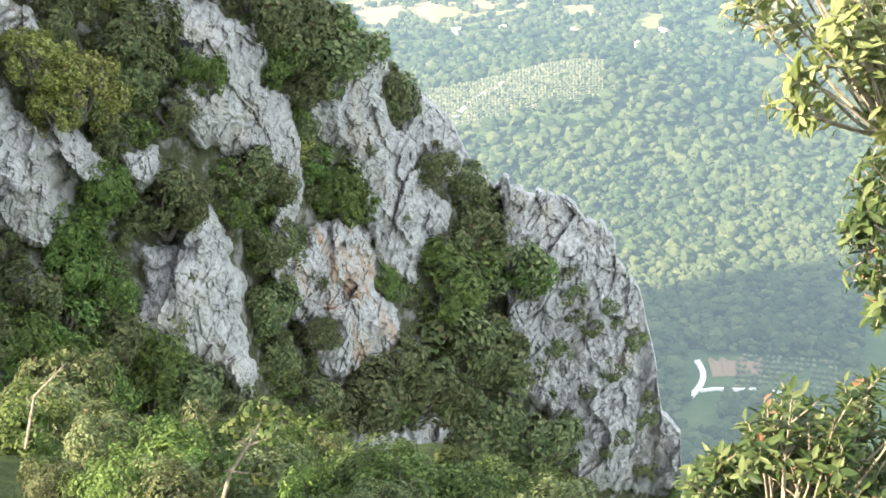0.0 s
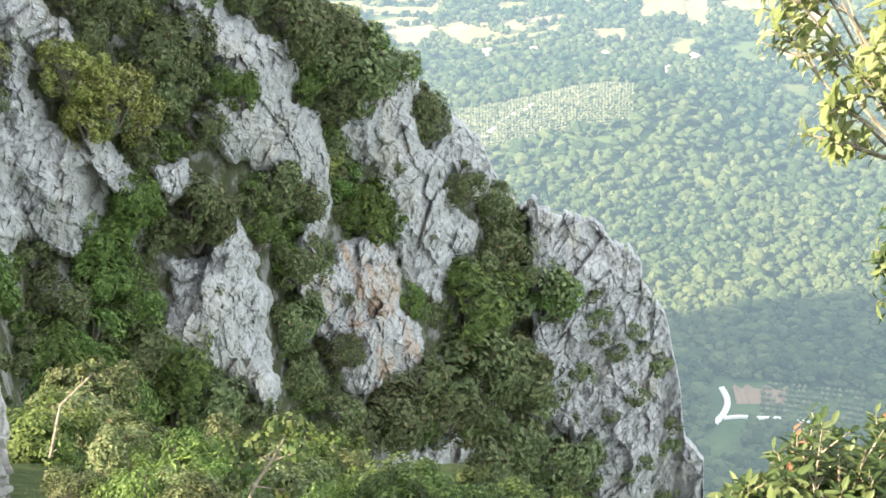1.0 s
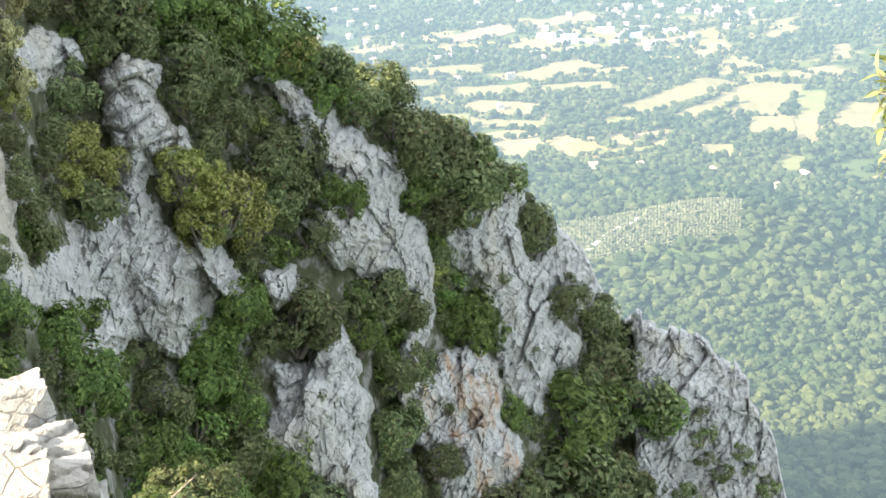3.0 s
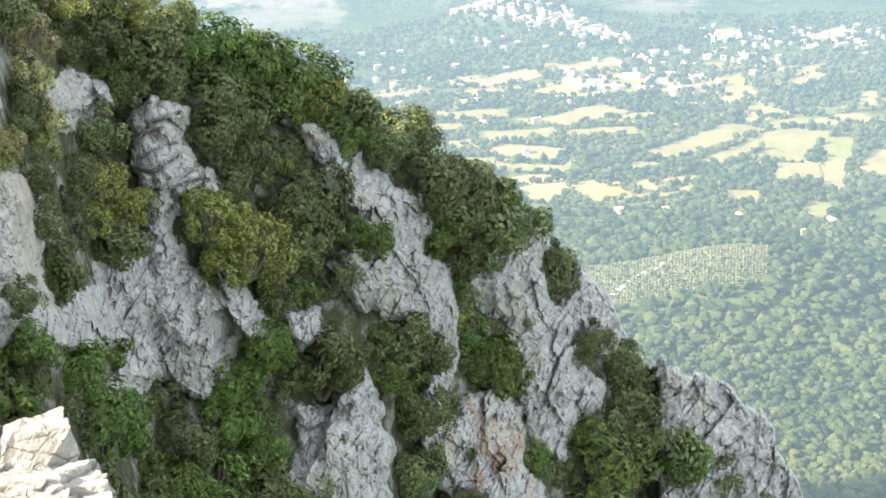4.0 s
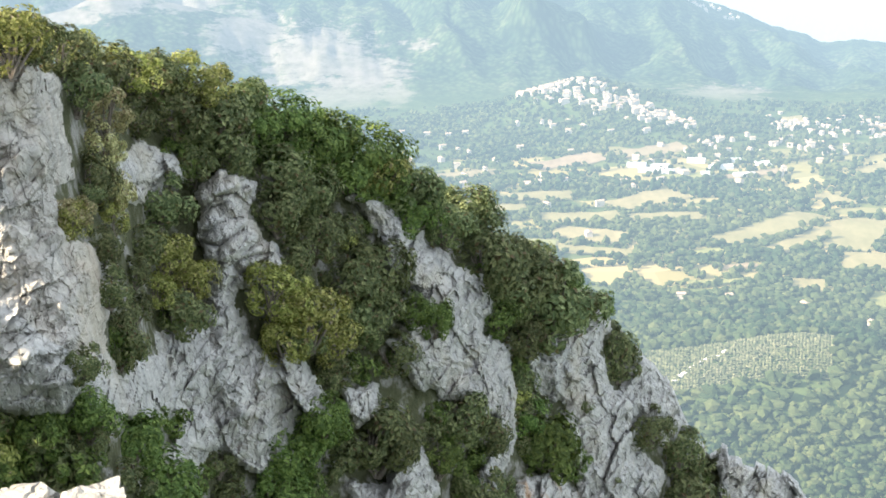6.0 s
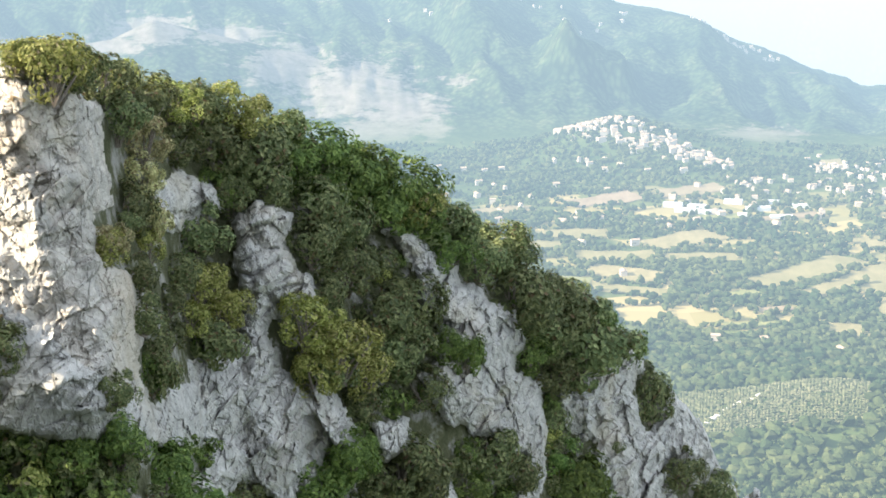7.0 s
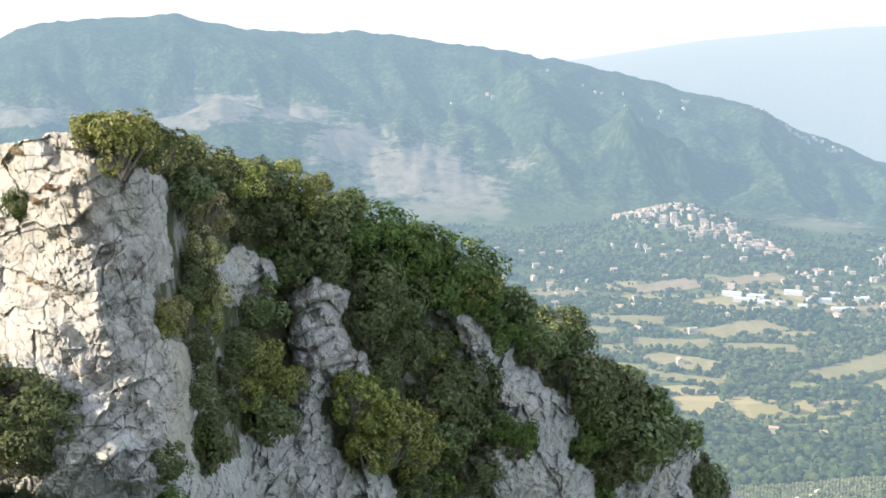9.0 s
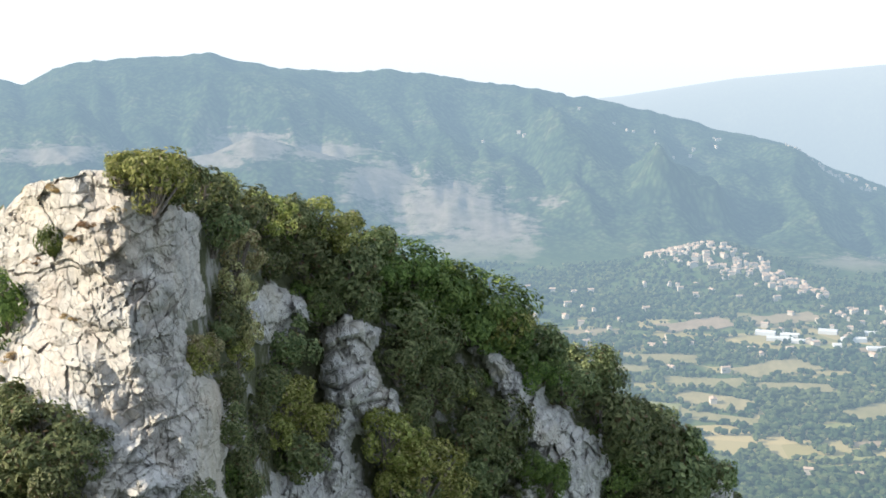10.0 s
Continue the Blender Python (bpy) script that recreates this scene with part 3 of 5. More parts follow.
# ---- shrubs ----
def leaf_cloud(rng, lobes, leaves, size, squash, thin, spread=1.0, fold=0.25):
    """Leaves on an uneven crown of unit radius, resting on z = 0: vertices and faces."""
    verts, faces = [], []
    centres = []
    for k in range(lobes):
        d = Vector((rng.gauss(0, 1), rng.gauss(0, 1), rng.gauss(0.25, 0.8))).normalized()
        r = rng.uniform(0.40, 0.90) * spread
        centres.append((Vector((d.x * r, d.y * r, d.z * r * squash)), d, rng.uniform(0.20, 0.38)))
    for k in range(leaves):
        c, d, rad = centres[rng.randrange(lobes)]
        o = Vector((rng.gauss(0, 1), rng.gauss(0, 1), rng.gauss(0, 1))).normalized()
        if o.dot(d) < -0.2:
            o = -o
        p = c + o * rad * rng.uniform(0.75, 1.08)
        n = (o + d * 0.7 + Vector((rng.uniform(-0.5, 0.5), rng.uniform(-0.5, 0.5), rng.uniform(-0.2, 0.7)))).normalized()
        a = n.orthogonal().normalized()
        a = (Matrix.Rotation(rng.uniform(0, 6.28), 3, n) @ a)
        w = n.cross(a)
        s = size * rng.uniform(0.65, 1.3)
        base = len(verts)
        verts += [tuple(p - a * s), tuple(p + w * s * thin + n * s * fold * 0.3), tuple(p + a * s - n * s * fold), tuple(p - w * s * thin + n * s * fold * 0.3)]
        faces.append((base, base + 1, base + 2, base + 3))
    zs = min(v[2] for v in verts) * 0.8
    return [(x, y, z - zs) for x, y, z in verts], faces, [c - Vector((0, 0, zs)) for c, _, _ in centres]


def tube(verts, faces, a, b, ra, rb, sides=5):
    d = (b - a).normalized()
    u = d.orthogonal().normalized()
    w = d.cross(u)
    base = len(verts)
    for p, r in ((a, ra), (b, rb)):
        for k in range(sides):
            t = 2 * math.pi * k / sides
            verts.append(tuple(p + (u * math.cos(t) + w * math.sin(t)) * r))
    for k in range(sides):
        faces.append((base + k, base + (k + 1) % sides, base + sides + (k + 1) % sides, base + sides + k))


def limbs(rng, centres, bent, count):
    verts, faces = [], []
    for c in rng.sample(centres, min(count, len(centres))):
        a = Vector((rng.uniform(-0.06, 0.06), rng.uniform(-0.06, 0.06), -0.25))
        m = c * 0.5 + Vector((rng.uniform(-bent, bent), rng.uniform(-bent, bent), 0.05))
        tube(verts, faces, a, m, 0.045, 0.028)
        tube(verts, faces, m, c * 1.02, 0.028, 0.010)
    return verts, faces


SHRUBS = {}


def shrub_kind(key, seed, material, label, lobes=30, leaves=2300, size=0.070, squash=0.8, thin=0.5, category="shrub"):
    rng = random.Random(seed)
    variants = []
    for k in range(3):
        vs, fs, cs = leaf_cloud(rng, lobes, leaves, size, squash * rng.uniform(0.85, 1.15), thin)
        crown = mesh_from("crown", vs, fs, material)
        lv, lf = limbs(rng, cs, 0.12, 11)
        variants.append((crown, mesh_from("stem", lv, lf, BARK)))
    SHRUBS[key] = (variants, label, category)


shrub_kind("holm", 1, HOLM, "dense dark grey-green evergreen shrub rooted in the cliff")
shrub_kind("green", 2, GREEN, "leafy fresh green shrub growing on the slope", size=0.07)
shrub_kind("olive", 3, OLIVE, "yellow-green shrub with pale drying tips", size=0.06)
shrub_kind("pale", 4, PALE, "tall pale shrub with faded brownish leaf tips", squash=1.0)
shrub_kind("tuft", 5, HOLM, "small dark shrub tuft growing from a rock crack", lobes=14, leaves=650, size=0.10)
shrub_kind("near_green", 6, GREEN, "bushy bright green shrub on the near slope", lobes=34, leaves=3000, size=0.055)
shrub_kind("near_olive", 7, SPRING, "sunlit yellow-green shrub on the near slope", lobes=34, leaves=3000, size=0.052)
shrub_kind("straw", 8, DRY, "tuft of dry orange-tan grass on a rock ledge", lobes=10, leaves=500, size=0.22, squash=0.5, thin=0.08, category="grass tuft")
shrub_kind("near_dark", 9, HOLM, "shaded dark green shrub on the near slope", lobes=36, leaves=3000, size=0.052)
shrub_kind("bright", 10, SPRING, "bright yellow-green bush catching the sun on the ridge", size=0.06)
ROUND = random.Random(77)


def shrub(key, at, radius, tall=1.0, group="shrubs on the mountainside"):
    variants, label, category = SHRUBS[key]
    crown, wood = variants[ROUND.randrange(3)]
    ob = thing("shrub", label, category, at, group)
    ob.rotation_euler = (ROUND.uniform(-0.15, 0.15), ROUND.uniform(-0.15, 0.15), ROUND.uniform(0, 6.28))
    ob.scale = (radius * ROUND.uniform(0.92, 1.1), radius * ROUND.uniform(0.92, 1.1), radius * tall)
    part("crown", crown, ob)
    part("stem", wood, ob)
    return ob


SHOWN = []


def crown_place(bearing, rise, width):
    """The middle and radius of a crown seen at this bearing and rise, rooted on the mountainside."""
    hit, far = on_cliff(bearing, rise)
    drop = 0.0
    while hit is None and drop < 0.6:
        drop += 0.1
        hit, far = on_cliff(bearing, rise - width * drop)
    if hit is None:
        return None
    r = far * radians(width) * 0.5
    return way(bearing, rise) * (far - (0.42 if drop == 0 else 0.1) * r), r


TREETOPS = ((-60, -4.9), (-31, -4.9), (-29, -4.3), (-27.2, -4.9), (-24.6, -6.5), (-23.1, -7.1), (-22.3, -6.8), (-20.7, -7.2), (-18.4, -8.5), (-17.6, -9.6),
            (-14.1, -10.6), (-11.2, -12.8), (-10.1, -13.0), (-8.5, -13.8), (-7.4, -15.8), (-5.6, -16.3), (-3.3, -18.4), (-2.1, -19.0), (-0.9, -20.6), (3.2, -26.2), (15, -37))


def below_treetops(bearing, rise, width, tall=1.0):
    """The rise of a crown's middle, lowered so that its top keeps under the ridge's line of treetops."""
    top = min(float(np.interp(bearing + k * width, *zip(*TREETOPS))) for k in (-0.25, 0, 0.25))
    return min(rise, top - 0.5 * width * tall)


def cliff_shrub(key, bearing, rise, width, tall=1.0):
    """A shrub whose crown's middle stands at this bearing and rise; width in degrees."""
    rise = below_treetops(bearing, rise, width, tall)
    found = crown_place(bearing, rise, width * 1.12)
    if found and key in ("pale", "olive"):
        SHOWN.append((bearing, rise, width))
        found = found[0] * (1 - (1.5 if key == "pale" else 0.8) * found[1] / found[0].length), found[1]
    if found:
        shrub(key, found[0] - Vector((0, 0, 0.62 * found[1] * tall)), found[1], tall)


def near_shrub(key, bearing, rise, width, tall=1.0):
    """A shrub on the near slope, as far along its bearing as its crown needs to stand on the ground."""
    d = way(bearing, rise)
    for k in range(60, 240):
        q = d * (k * 0.1)
        r = k * 0.1 * radians(width) * 0.5
        g = float(near_height(np.array([q.x]), np.array([q.y]))[0])
        if q.z - 0.6 * r < g:
            break
    return shrub(key, Vector((q.x, q.y, q.z - 0.75 * r)), r, tall, "shrubs on the near slope")

# shrubs by kind: bearing and rise of the crown, its width in degrees, and how tall for its width
for b, e, w, tall in (
        (-17.8, -20.5, 2.9, 1.0), (-14.1, -25.7, 3.7, 1.0), (-1.9, -22.1, 2.2, 1.4), (-0.2, -25.4, 2.1, 1.0),
        (1.4, -26.2, 2.4, 1.1), (1.7, -28.3, 3.4, 1.0), (2.6, -30.1, 3.9, 1.0), (-1.1, -33.9, 4.7, 1.0),
        (2.1, -34.0, 3.9, 1.0), (-5.1, -35.7, 3.7, 1.0), (-1.9, -35.7, 3.9, 1.0), (1.6, -36.6, 4.2, 1.0),
        (4.8, -38.0, 3.9, 1.0), (-7.8, -28.1, 1.6, 1.0), (-9.3, -28.2, 2.9, 1.0), (-9.7, -31.0, 2.6, 1.2),
        (-9.5, -33.6, 2.9, 1.2), (-8.6, -35.6, 3.1, 1.0), (-8.6, -25.6, 2.4, 1.0), (-9.9, -24.7, 3.1, 1.0),
        (-13.8, -17.8, 3.4, 1.0), (-14.5, -20.0, 3.1, 1.0), (-13.0, -21.7, 2.4, 1.0), (-16.0, -22.2, 2.1, 1.0)):
    cliff_shrub("holm", b, e, w, tall)
for b, e, w, tall in (
        (-6.6, -21.2, 2.4, 1.0), (-7.1, -18.8, 3.4, 1.0), (-5.2, -18.5, 4.2, 1.0), (-4.5, -19.9, 2.4, 1.0),
        (-21.6, -28.4, 3.1, 1.0), (-18.0, -31.0, 3.4, 1.0), (-14.6, -34.2, 3.7, 1.0), (-6.5, -23.2, 1.6, 1.4),
        (-7.2, -32.6, 2.1, 1.0), (0.5, -29.5, 2.9, 1.0), (3.3, -34.6, 3.4, 1.0), (-3.3, -34.3, 3.1, 1.0),
        (-0.1, -38.1, 3.7, 1.0), (1.2, -38.7, 3.1, 1.0), (-6.5, -36.3, 2.9, 1.0), (-27.2, -6.7, 2.9, 1.0),
        (-25.2, -7.8, 3.1, 1.0), (-23.4, -8.5, 2.9, 1.0), (-19.7, -9.2, 3.1, 1.0), (-20.8, -10.5, 3.4, 1.0),
        (-12.0, -13.7, 3.1, 1.0), (-9.3, -14.5, 2.9, 1.0), (-10.4, -16.0, 3.1, 1.0), (-8.5, -17.3, 3.9, 1.0)):
    cliff_shrub("holm", b, e, w, tall)
for b, e, w, tall in (
        (-6.1, -17.4, 3.4, 1.0), (-23.7, -18.9, 3.4, 1.0), (-23.6, -14.0, 2.9, 1.0), (-24.7, -15.8, 2.4, 1.0),
        (-26.7, -12.6, 2.6, 1.2), (-18.2, -14.7, 2.9, 1.0), (-16.6, -16.0, 3.1, 1.0), (-18.2, -12.9, 3.1, 1.0),
        (-20.6, -12.1, 2.9, 1.0), (-21.9, -12.3, 2.4, 1.0), (-15.0, -18.4, 2.9, 1.0), (-13.9, -19.9, 2.9, 1.0),
        (-34.8, -18.0, 3.9, 1.0), (-36.1, -18.8, 3.7, 1.0), (-22.4, -9.9, 2.9, 1.0), (-26.7, -8.5, 2.9, 1.0),
        (-24.2, -9.9, 2.6, 1.0), (-16.6, -14.0, 2.9, 1.0), (-17.7, -17.1, 2.6, 1.0), (-7.4, -18.8, 2.9, 1.0),
        (-5.3, -18.9, 2.1, 1.0), (-35.0, -17.0, 3.9, 1.0), (-33.9, -19.3, 3.1, 1.0), (-35.9, -15.9, 2.6, 1.0)):
    cliff_shrub("holm", b, e, w, tall)
for b, e, w, tall in (
        (-32.8, -18.2, 2.4, 1.0), (-28.2, -6.4, 2.6, 1.0), (-29.8, -6.1, 2.1, 1.0), (-28.5, -5.9, 2.1, 1.0),
        (-26.3, -20.2, 2.4, 1.3), (-22.1, -25.9, 1.8, 1.0), (-14.5, -25.1, 3.7, 1.0), (-28.0, -20.7, 2.1, 1.0)):
    cliff_shrub("holm", b, e, w, tall)
for b, e, w, tall in (
        (-17.7, -25.9, 2.9, 1.0), (-5.5, -26.2, 3.1, 1.3), (-6.2, -24.8, 2.1, 1.0), (-10.8, -20.2, 1.6, 1.5),
        (0.0, -31.6, 4.5, 1.0), (4.8, -30.7, 2.6, 1.0), (-7.9, -20.5, 2.1, 1.0), (-11.0, -26.6, 2.4, 1.0),
        (-3.3, -30.6, 2.0, 1.5), (-19.3, -28.1, 3.1, 1.0), (-20.1, -30.0, 2.9, 1.0), (-22.4, -30.3, 3.4, 1.0),
        (-15.8, -32.7, 3.7, 1.0), (-20.9, -31.9, 3.4, 1.0), (-19.3, -33.5, 3.4, 1.0), (-17.1, -34.5, 3.4, 1.0),
        (-23.0, -32.4, 3.1, 1.0), (-0.1, -33.2, 2.9, 1.0), (-17.3, -29.0, 2.9, 1.0), (-4.1, -27.1, 1.6, 1.0),
        (-17.6, -10.5, 3.1, 1.0), (-15.5, -11.4, 3.7, 1.0), (-13.6, -12.4, 3.7, 1.0), (-4.2, -18.4, 1.6, 1.2)):
    cliff_shrub("green", b, e, w, tall)
for b, e, w, tall in (
        (-2.5, -19.8, 1.2, 1.2), (-35.8, -12.0, 2.4, 1.4), (-33.7, -8.9, 1.3, 1.3), (-16.6, -12.1, 3.1, 1.0),
        (-11.7, -15.3, 2.6, 1.0), (-18.7, -11.3, 2.9, 1.0), (-11.7, -20.1, 1.8, 1.0), (-12.8, -14.0, 2.6, 1.0),
        (-14.7, -13.2, 2.9, 1.0), (-30.3, -23.8, 2.9, 1.0), (-26.2, -24.5, 3.4, 1.0), (-25.4, -26.7, 4.2, 1.0),
        (-28.1, -23.2, 2.9, 1.0), (-16.7, -24.4, 2.6, 1.0), (-18.6, -26.6, 3.1, 1.0)):
    cliff_shrub("green", b, e, w, tall)
for b, e, w, tall in (
        (-18.7, -18.5, 2.9, 1.0), (-17.0, -19.9, 3.4, 1.0), (-15.9, -20.9, 2.4, 1.0), (-18.3, -21.0, 2.4, 1.0),
        (-21.8, -7.3, 2.4, 1.0), (-29.2, -5.6, 3.4, 1.0), (-27.7, -6.0, 2.1, 1.0), (-27.6, -14.4, 2.0, 1.0),
        (-25.8, -14.5, 2.1, 1.0), (-23.6, -16.4, 2.4, 1.0), (-22.6, -17.7, 2.4, 1.0), (-24.2, -17.9, 1.8, 1.0),
        (-30.4, -5.5, 1.6, 1.0), (-28.1, -5.6, 1.6, 1.0)):
    cliff_shrub("olive", b, e, w, tall)
for b, e, w, tall in (
        (-26.5, -15.6, 2.2, 1.1), (-26.3, -17.4, 2.2, 1.1), (-26.2, -19.0, 2.2, 1.2), (-26.9, -13.4, 1.6, 1.0), (-25.2, -17.0, 2.0, 1.0),
        (-25.3, -18.6, 2.0, 1.0)):
    cliff_shrub("holm", b, e, w, tall)
for b, e, w, tall in (
        (-25.6, -9.8, 2.3, 1.0), (-25.8, -11.4, 1.9, 1.0), (-25.7, -13.6, 1.9, 1.1), (-27.5, -14.2, 1.7, 1.0)):
    cliff_shrub("pale", b, e, w, tall)
for b, e, w, tall in (
        (6.8, -31.5, 1.4, 1.0), (7.1, -32.5, 1.0, 1.0), (6.0, -34.0, 1.4, 1.0), (9.0, -35.0, 1.1, 1.0),
        (7.6, -36.0, 0.8, 1.0), (8.8, -31.0, 0.9, 1.0), (10.1, -32.2, 1.3, 1.0), (10.5, -33.3, 1.2, 1.0),
        (11.0, -36.1, 1.0, 1.0), (9.7, -37.9, 0.9, 1.0), (10.9, -39.2, 1.2, 1.0), (8.8, -38.7, 0.7, 1.0),
        (7.9, -33.1, 1.0, 1.0), (10.8, -37.1, 1.3, 1.0), (-3.4, -24.4, 0.7, 1.0), (-2.0, -27.8, 0.6, 1.0),
        (-6.7, -30.3, 0.9, 1.0), (6.5, -30.5, 1.0, 1.0), (9.2, -32.8, 0.8, 1.0), (-13.3, -29.2, 0.5, 1.0),
        (1.9, -30.4, 1.6, 1.0)):
    cliff_shrub("tuft", b, e, w, tall)
for b, e, w, tall in (
        (-33.6, -6.4, 1.0, 0.5), (-32.1, -8.1, 1.3, 0.5), (-32.9, -8.7, 1.0, 0.5), (-30.9, -7.5, 0.8, 0.5),
        (-34.5, -9.6, 1.0, 0.5), (-33.2, -12.2, 0.8, 0.5), (-35.7, -13.7, 1.0, 0.5)):
    cliff_shrub("straw", b, e, w, tall)
for b, e, w, tall in (
        (-8.0, -38.0, 3.9, 1.0), (-11.1, -38.9, 3.4, 1.0), (-19.6, -37.8, 3.9, 1.0), (-23.6, -34.3, 2.9, 1.0),
        (-13.4, -38.5, 3.1, 1.0), (5.1, -40.8, 3.1, 1.0), (-15.6, -38.6, 3.7, 1.0), (-22.6, -33.8, 2.4, 1.0)):
    near_shrub("near_green", b, e, w, tall)
for b, e, w, tall in (
        (-22.8, -36.3, 2.6, 1.0), (-21.3, -37.4, 2.4, 1.0), (-17.7, -36.7, 3.7, 1.0), (-14.9, -37.0, 3.4, 1.0),
        (-5.6, -39.8, 3.4, 1.0), (0.4, -39.5, 3.7, 1.0), (3.1, -40.5, 3.9, 1.0), (6.8, -40.5, 2.9, 1.0),
        (-3.0, -40.2, 3.4, 1.0)):
    near_shrub("near_olive", b, e, w, tall)


# the row of crowns along the ridge
along = random.Random(8)
b = -30.6
while b < -1.5:
    keys = ("olive", "olive", "holm") if b < -24 else ("green", "green", "holm", "olive") if b < -12 else ("holm", "green", "holm")
    w = along.uniform(1.1, 3.0) * (1.0 if b < -8 else 0.8)
    cliff_shrub("bright" if -23.0 < b < -21.7 else along.choice(keys), b, float(np.interp(b, *zip(*TREETOPS))) - 0.5 * w - along.choice((0.0, 0.0, 0.25, 0.5)), w, along.uniform(0.8, 1.0))
    b += w * along.uniform(0.5, 0.75)


# dense scrub filling the gullies and the back of the ridge
def thicket(name, label, keys, seed, spots, leaves, size):
    rng = random.Random(seed)
    samples = {}
    for key, material in keys:
        samples[key] = [leaf_cloud(rng, 18, leaves, size, rng.uniform(0.7, 0.95), 0.5)[:2] for k in range(4)]
    samples = {k: [(np.array(v), np.array(f)) for v, f in s] for k, s in samples.items()}
    for key, material in keys:
        vs, fs, n = [], [], 0
        for c, r in spots[key]:
            v0, f0 = samples[key][rng.randrange(4)]
            a = rng.uniform(0, 6.28)
            rot = np.array([[math.cos(a), -math.sin(a), 0], [math.sin(a), math.cos(a), 0], [0, 0, 1]])
            vs.append((v0 * np.array([r, r, r * rng.uniform(0.85, 1.25)])) @ rot.T + np.array(c) - np.array([0, 0, 0.62 * r]))
            fs.append(f0 + n)
            n += len(v0)
        tagged(new(name, mesh_from(name, np.concatenate(vs).tolist(), np.concatenate(fs).tolist(), material)), label[key], "scrub", kind="stuff")


fill = random.Random(5)
spots, tries = {"holm": [], "green": [], "olive": []}, 0
while sum(len(s) for s in spots.values()) < 860 and tries < 15000:
    tries += 1
    b, e = fill.uniform(-40, 13), fill.uniform(-46, -6)
    edge = float(np.interp(b, cb, ce))
    if e > edge + 0.25:
        continue
    if max(float(inside(np.array([b]), np.array([e]), o)[0]) for o in CRAGS.values()) > -0.28:
        continue
    if any(math.hypot(b - x, e - y) < 0.8 * w for x, y, w in SHOWN):
        continue
    wide = fill.uniform(1.0, 2.3) * 38 / float(np.interp(b, cb, cd))
    found = crown_place(b, below_treetops(b, e, wide), wide)
    if found:
        fresh = fbm(np.array([b / 4.0]), np.array([e / 4.0]), 2, 17)[0]
        key = "olive" if fill.random() < 0.05 else ("green" if fresh + fill.uniform(-0.3, 0.3) > 0.06 else "holm")
        spots[key].append(found)
thicket("scrub_thicket", {"holm": "tangled dark evergreen scrub filling the gullies", "green": "fresh green scrub patches in the gullies", "olive": "yellowing scrub scattered on the ridge"},
        (("holm", HOLM), ("green", GREEN), ("olive", OLIVE)), 12, spots, 680, 0.105)
cover = random.Random(15)
for k in range(56):
    b, e = cover.uniform(-24, 9), 0.0
    line = float(np.interp(b, (-24, -16.5, -11, -3.5, 6.4, 9), (-31, -34.0, -37.2, -39.4, -41.6, -43)))
    near_shrub(cover.choice(("near_dark", "near_dark", "near_green") if b < -9 else ("near_green", "near_dark", "near_olive")), b, line - 5.5 * cover.random(), cover.uniform(2.6, 5.0), cover.uniform(0.8, 1.2))


# ---- the valley's woods, houses and roads ----
def far_leaf_material(name, dark, mid, light):
    m = Mat(name)
    rnd = m.node("NewGeometry").outputs["Random Per Island"]
    p = m.place()
    col = m.ramp(rnd, (0.0, dark), (0.5, mid), (1.0, light))
    col = m.mix(m.step(m.noise(p, 0.008, 4), 0.4, 0.65), col, m.mix(0.45, col, (0.17, 0.18, 0.07)))
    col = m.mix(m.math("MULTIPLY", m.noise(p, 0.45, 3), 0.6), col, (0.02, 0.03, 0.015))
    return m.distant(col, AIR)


WOOD_FAR = far_leaf_material("valley woods", (0.022, 0.043, 0.022), (0.052, 0.08, 0.034), (0.125, 0.14, 0.06))
GROVE_FAR = far_leaf_material("olive grove crowns", (0.11, 0.125, 0.07), (0.18, 0.185, 0.105), (0.27, 0.26, 0.15))


def blob(rng, tris, low=0.55, high=1.4):
    bm = bmesh.new()
    bmesh.ops.create_icosphere(bm, subdivisions=tris, radius=1.0)
    for q in bm.verts:
        q.co *= rng.uniform(low, high)
    bm.verts.ensure_lookup_table()
    out = np.array([q.co[:] for q in bm.verts]), np.array([[q.index for q in f.verts] for f in bm.faces])
    bm.free()
    return out


rngw = random.Random(9)
FINE = [blob(rngw, 1, 0.7, 1.25) for k in range(12)] + [blob(rngw, 2, 0.8, 1.2) for k in range(4)]
ROUGH = [blob(rngw, 1) for k in range(8)]


class Grove:
    def __init__(self):
        self.v, self.f, self.n = [], [], 0

    def tree(self, at, r, h, fine):
        for k in range(4 if fine else 1):
            bv, bf = (FINE if fine else ROUGH)[rngw.randrange(16 if fine else 8)]
            s = (0.8 if k == 0 else rngw.uniform(0.4, 0.65)) if fine else 1.0
            off = np.array([rngw.uniform(-0.6, 0.6) * r, rngw.uniform(-0.6, 0.6) * r, rngw.uniform(0.3, 0.75) * h]) if fine else np.array([0, 0, 0.5 * h])
            a = rngw.uniform(0, 6.28)
            rot = np.array([[math.cos(a), -math.sin(a), 0], [math.sin(a), math.cos(a), 0], [0, 0, 1]])
            self.v.append((bv * np.array([r * s, r * s, h * 0.5 * s])) @ rot.T + off + np.array(at))
            self.f.append(bf + self.n)
            self.n += len(bv)

    def make(self, name, material, label, category):
        me = mesh_from(name, np.concatenate(self.v).tolist(), np.concatenate(self.f).tolist(), material, False)
        return tagged(new(name, me), label, category, kind="stuff")


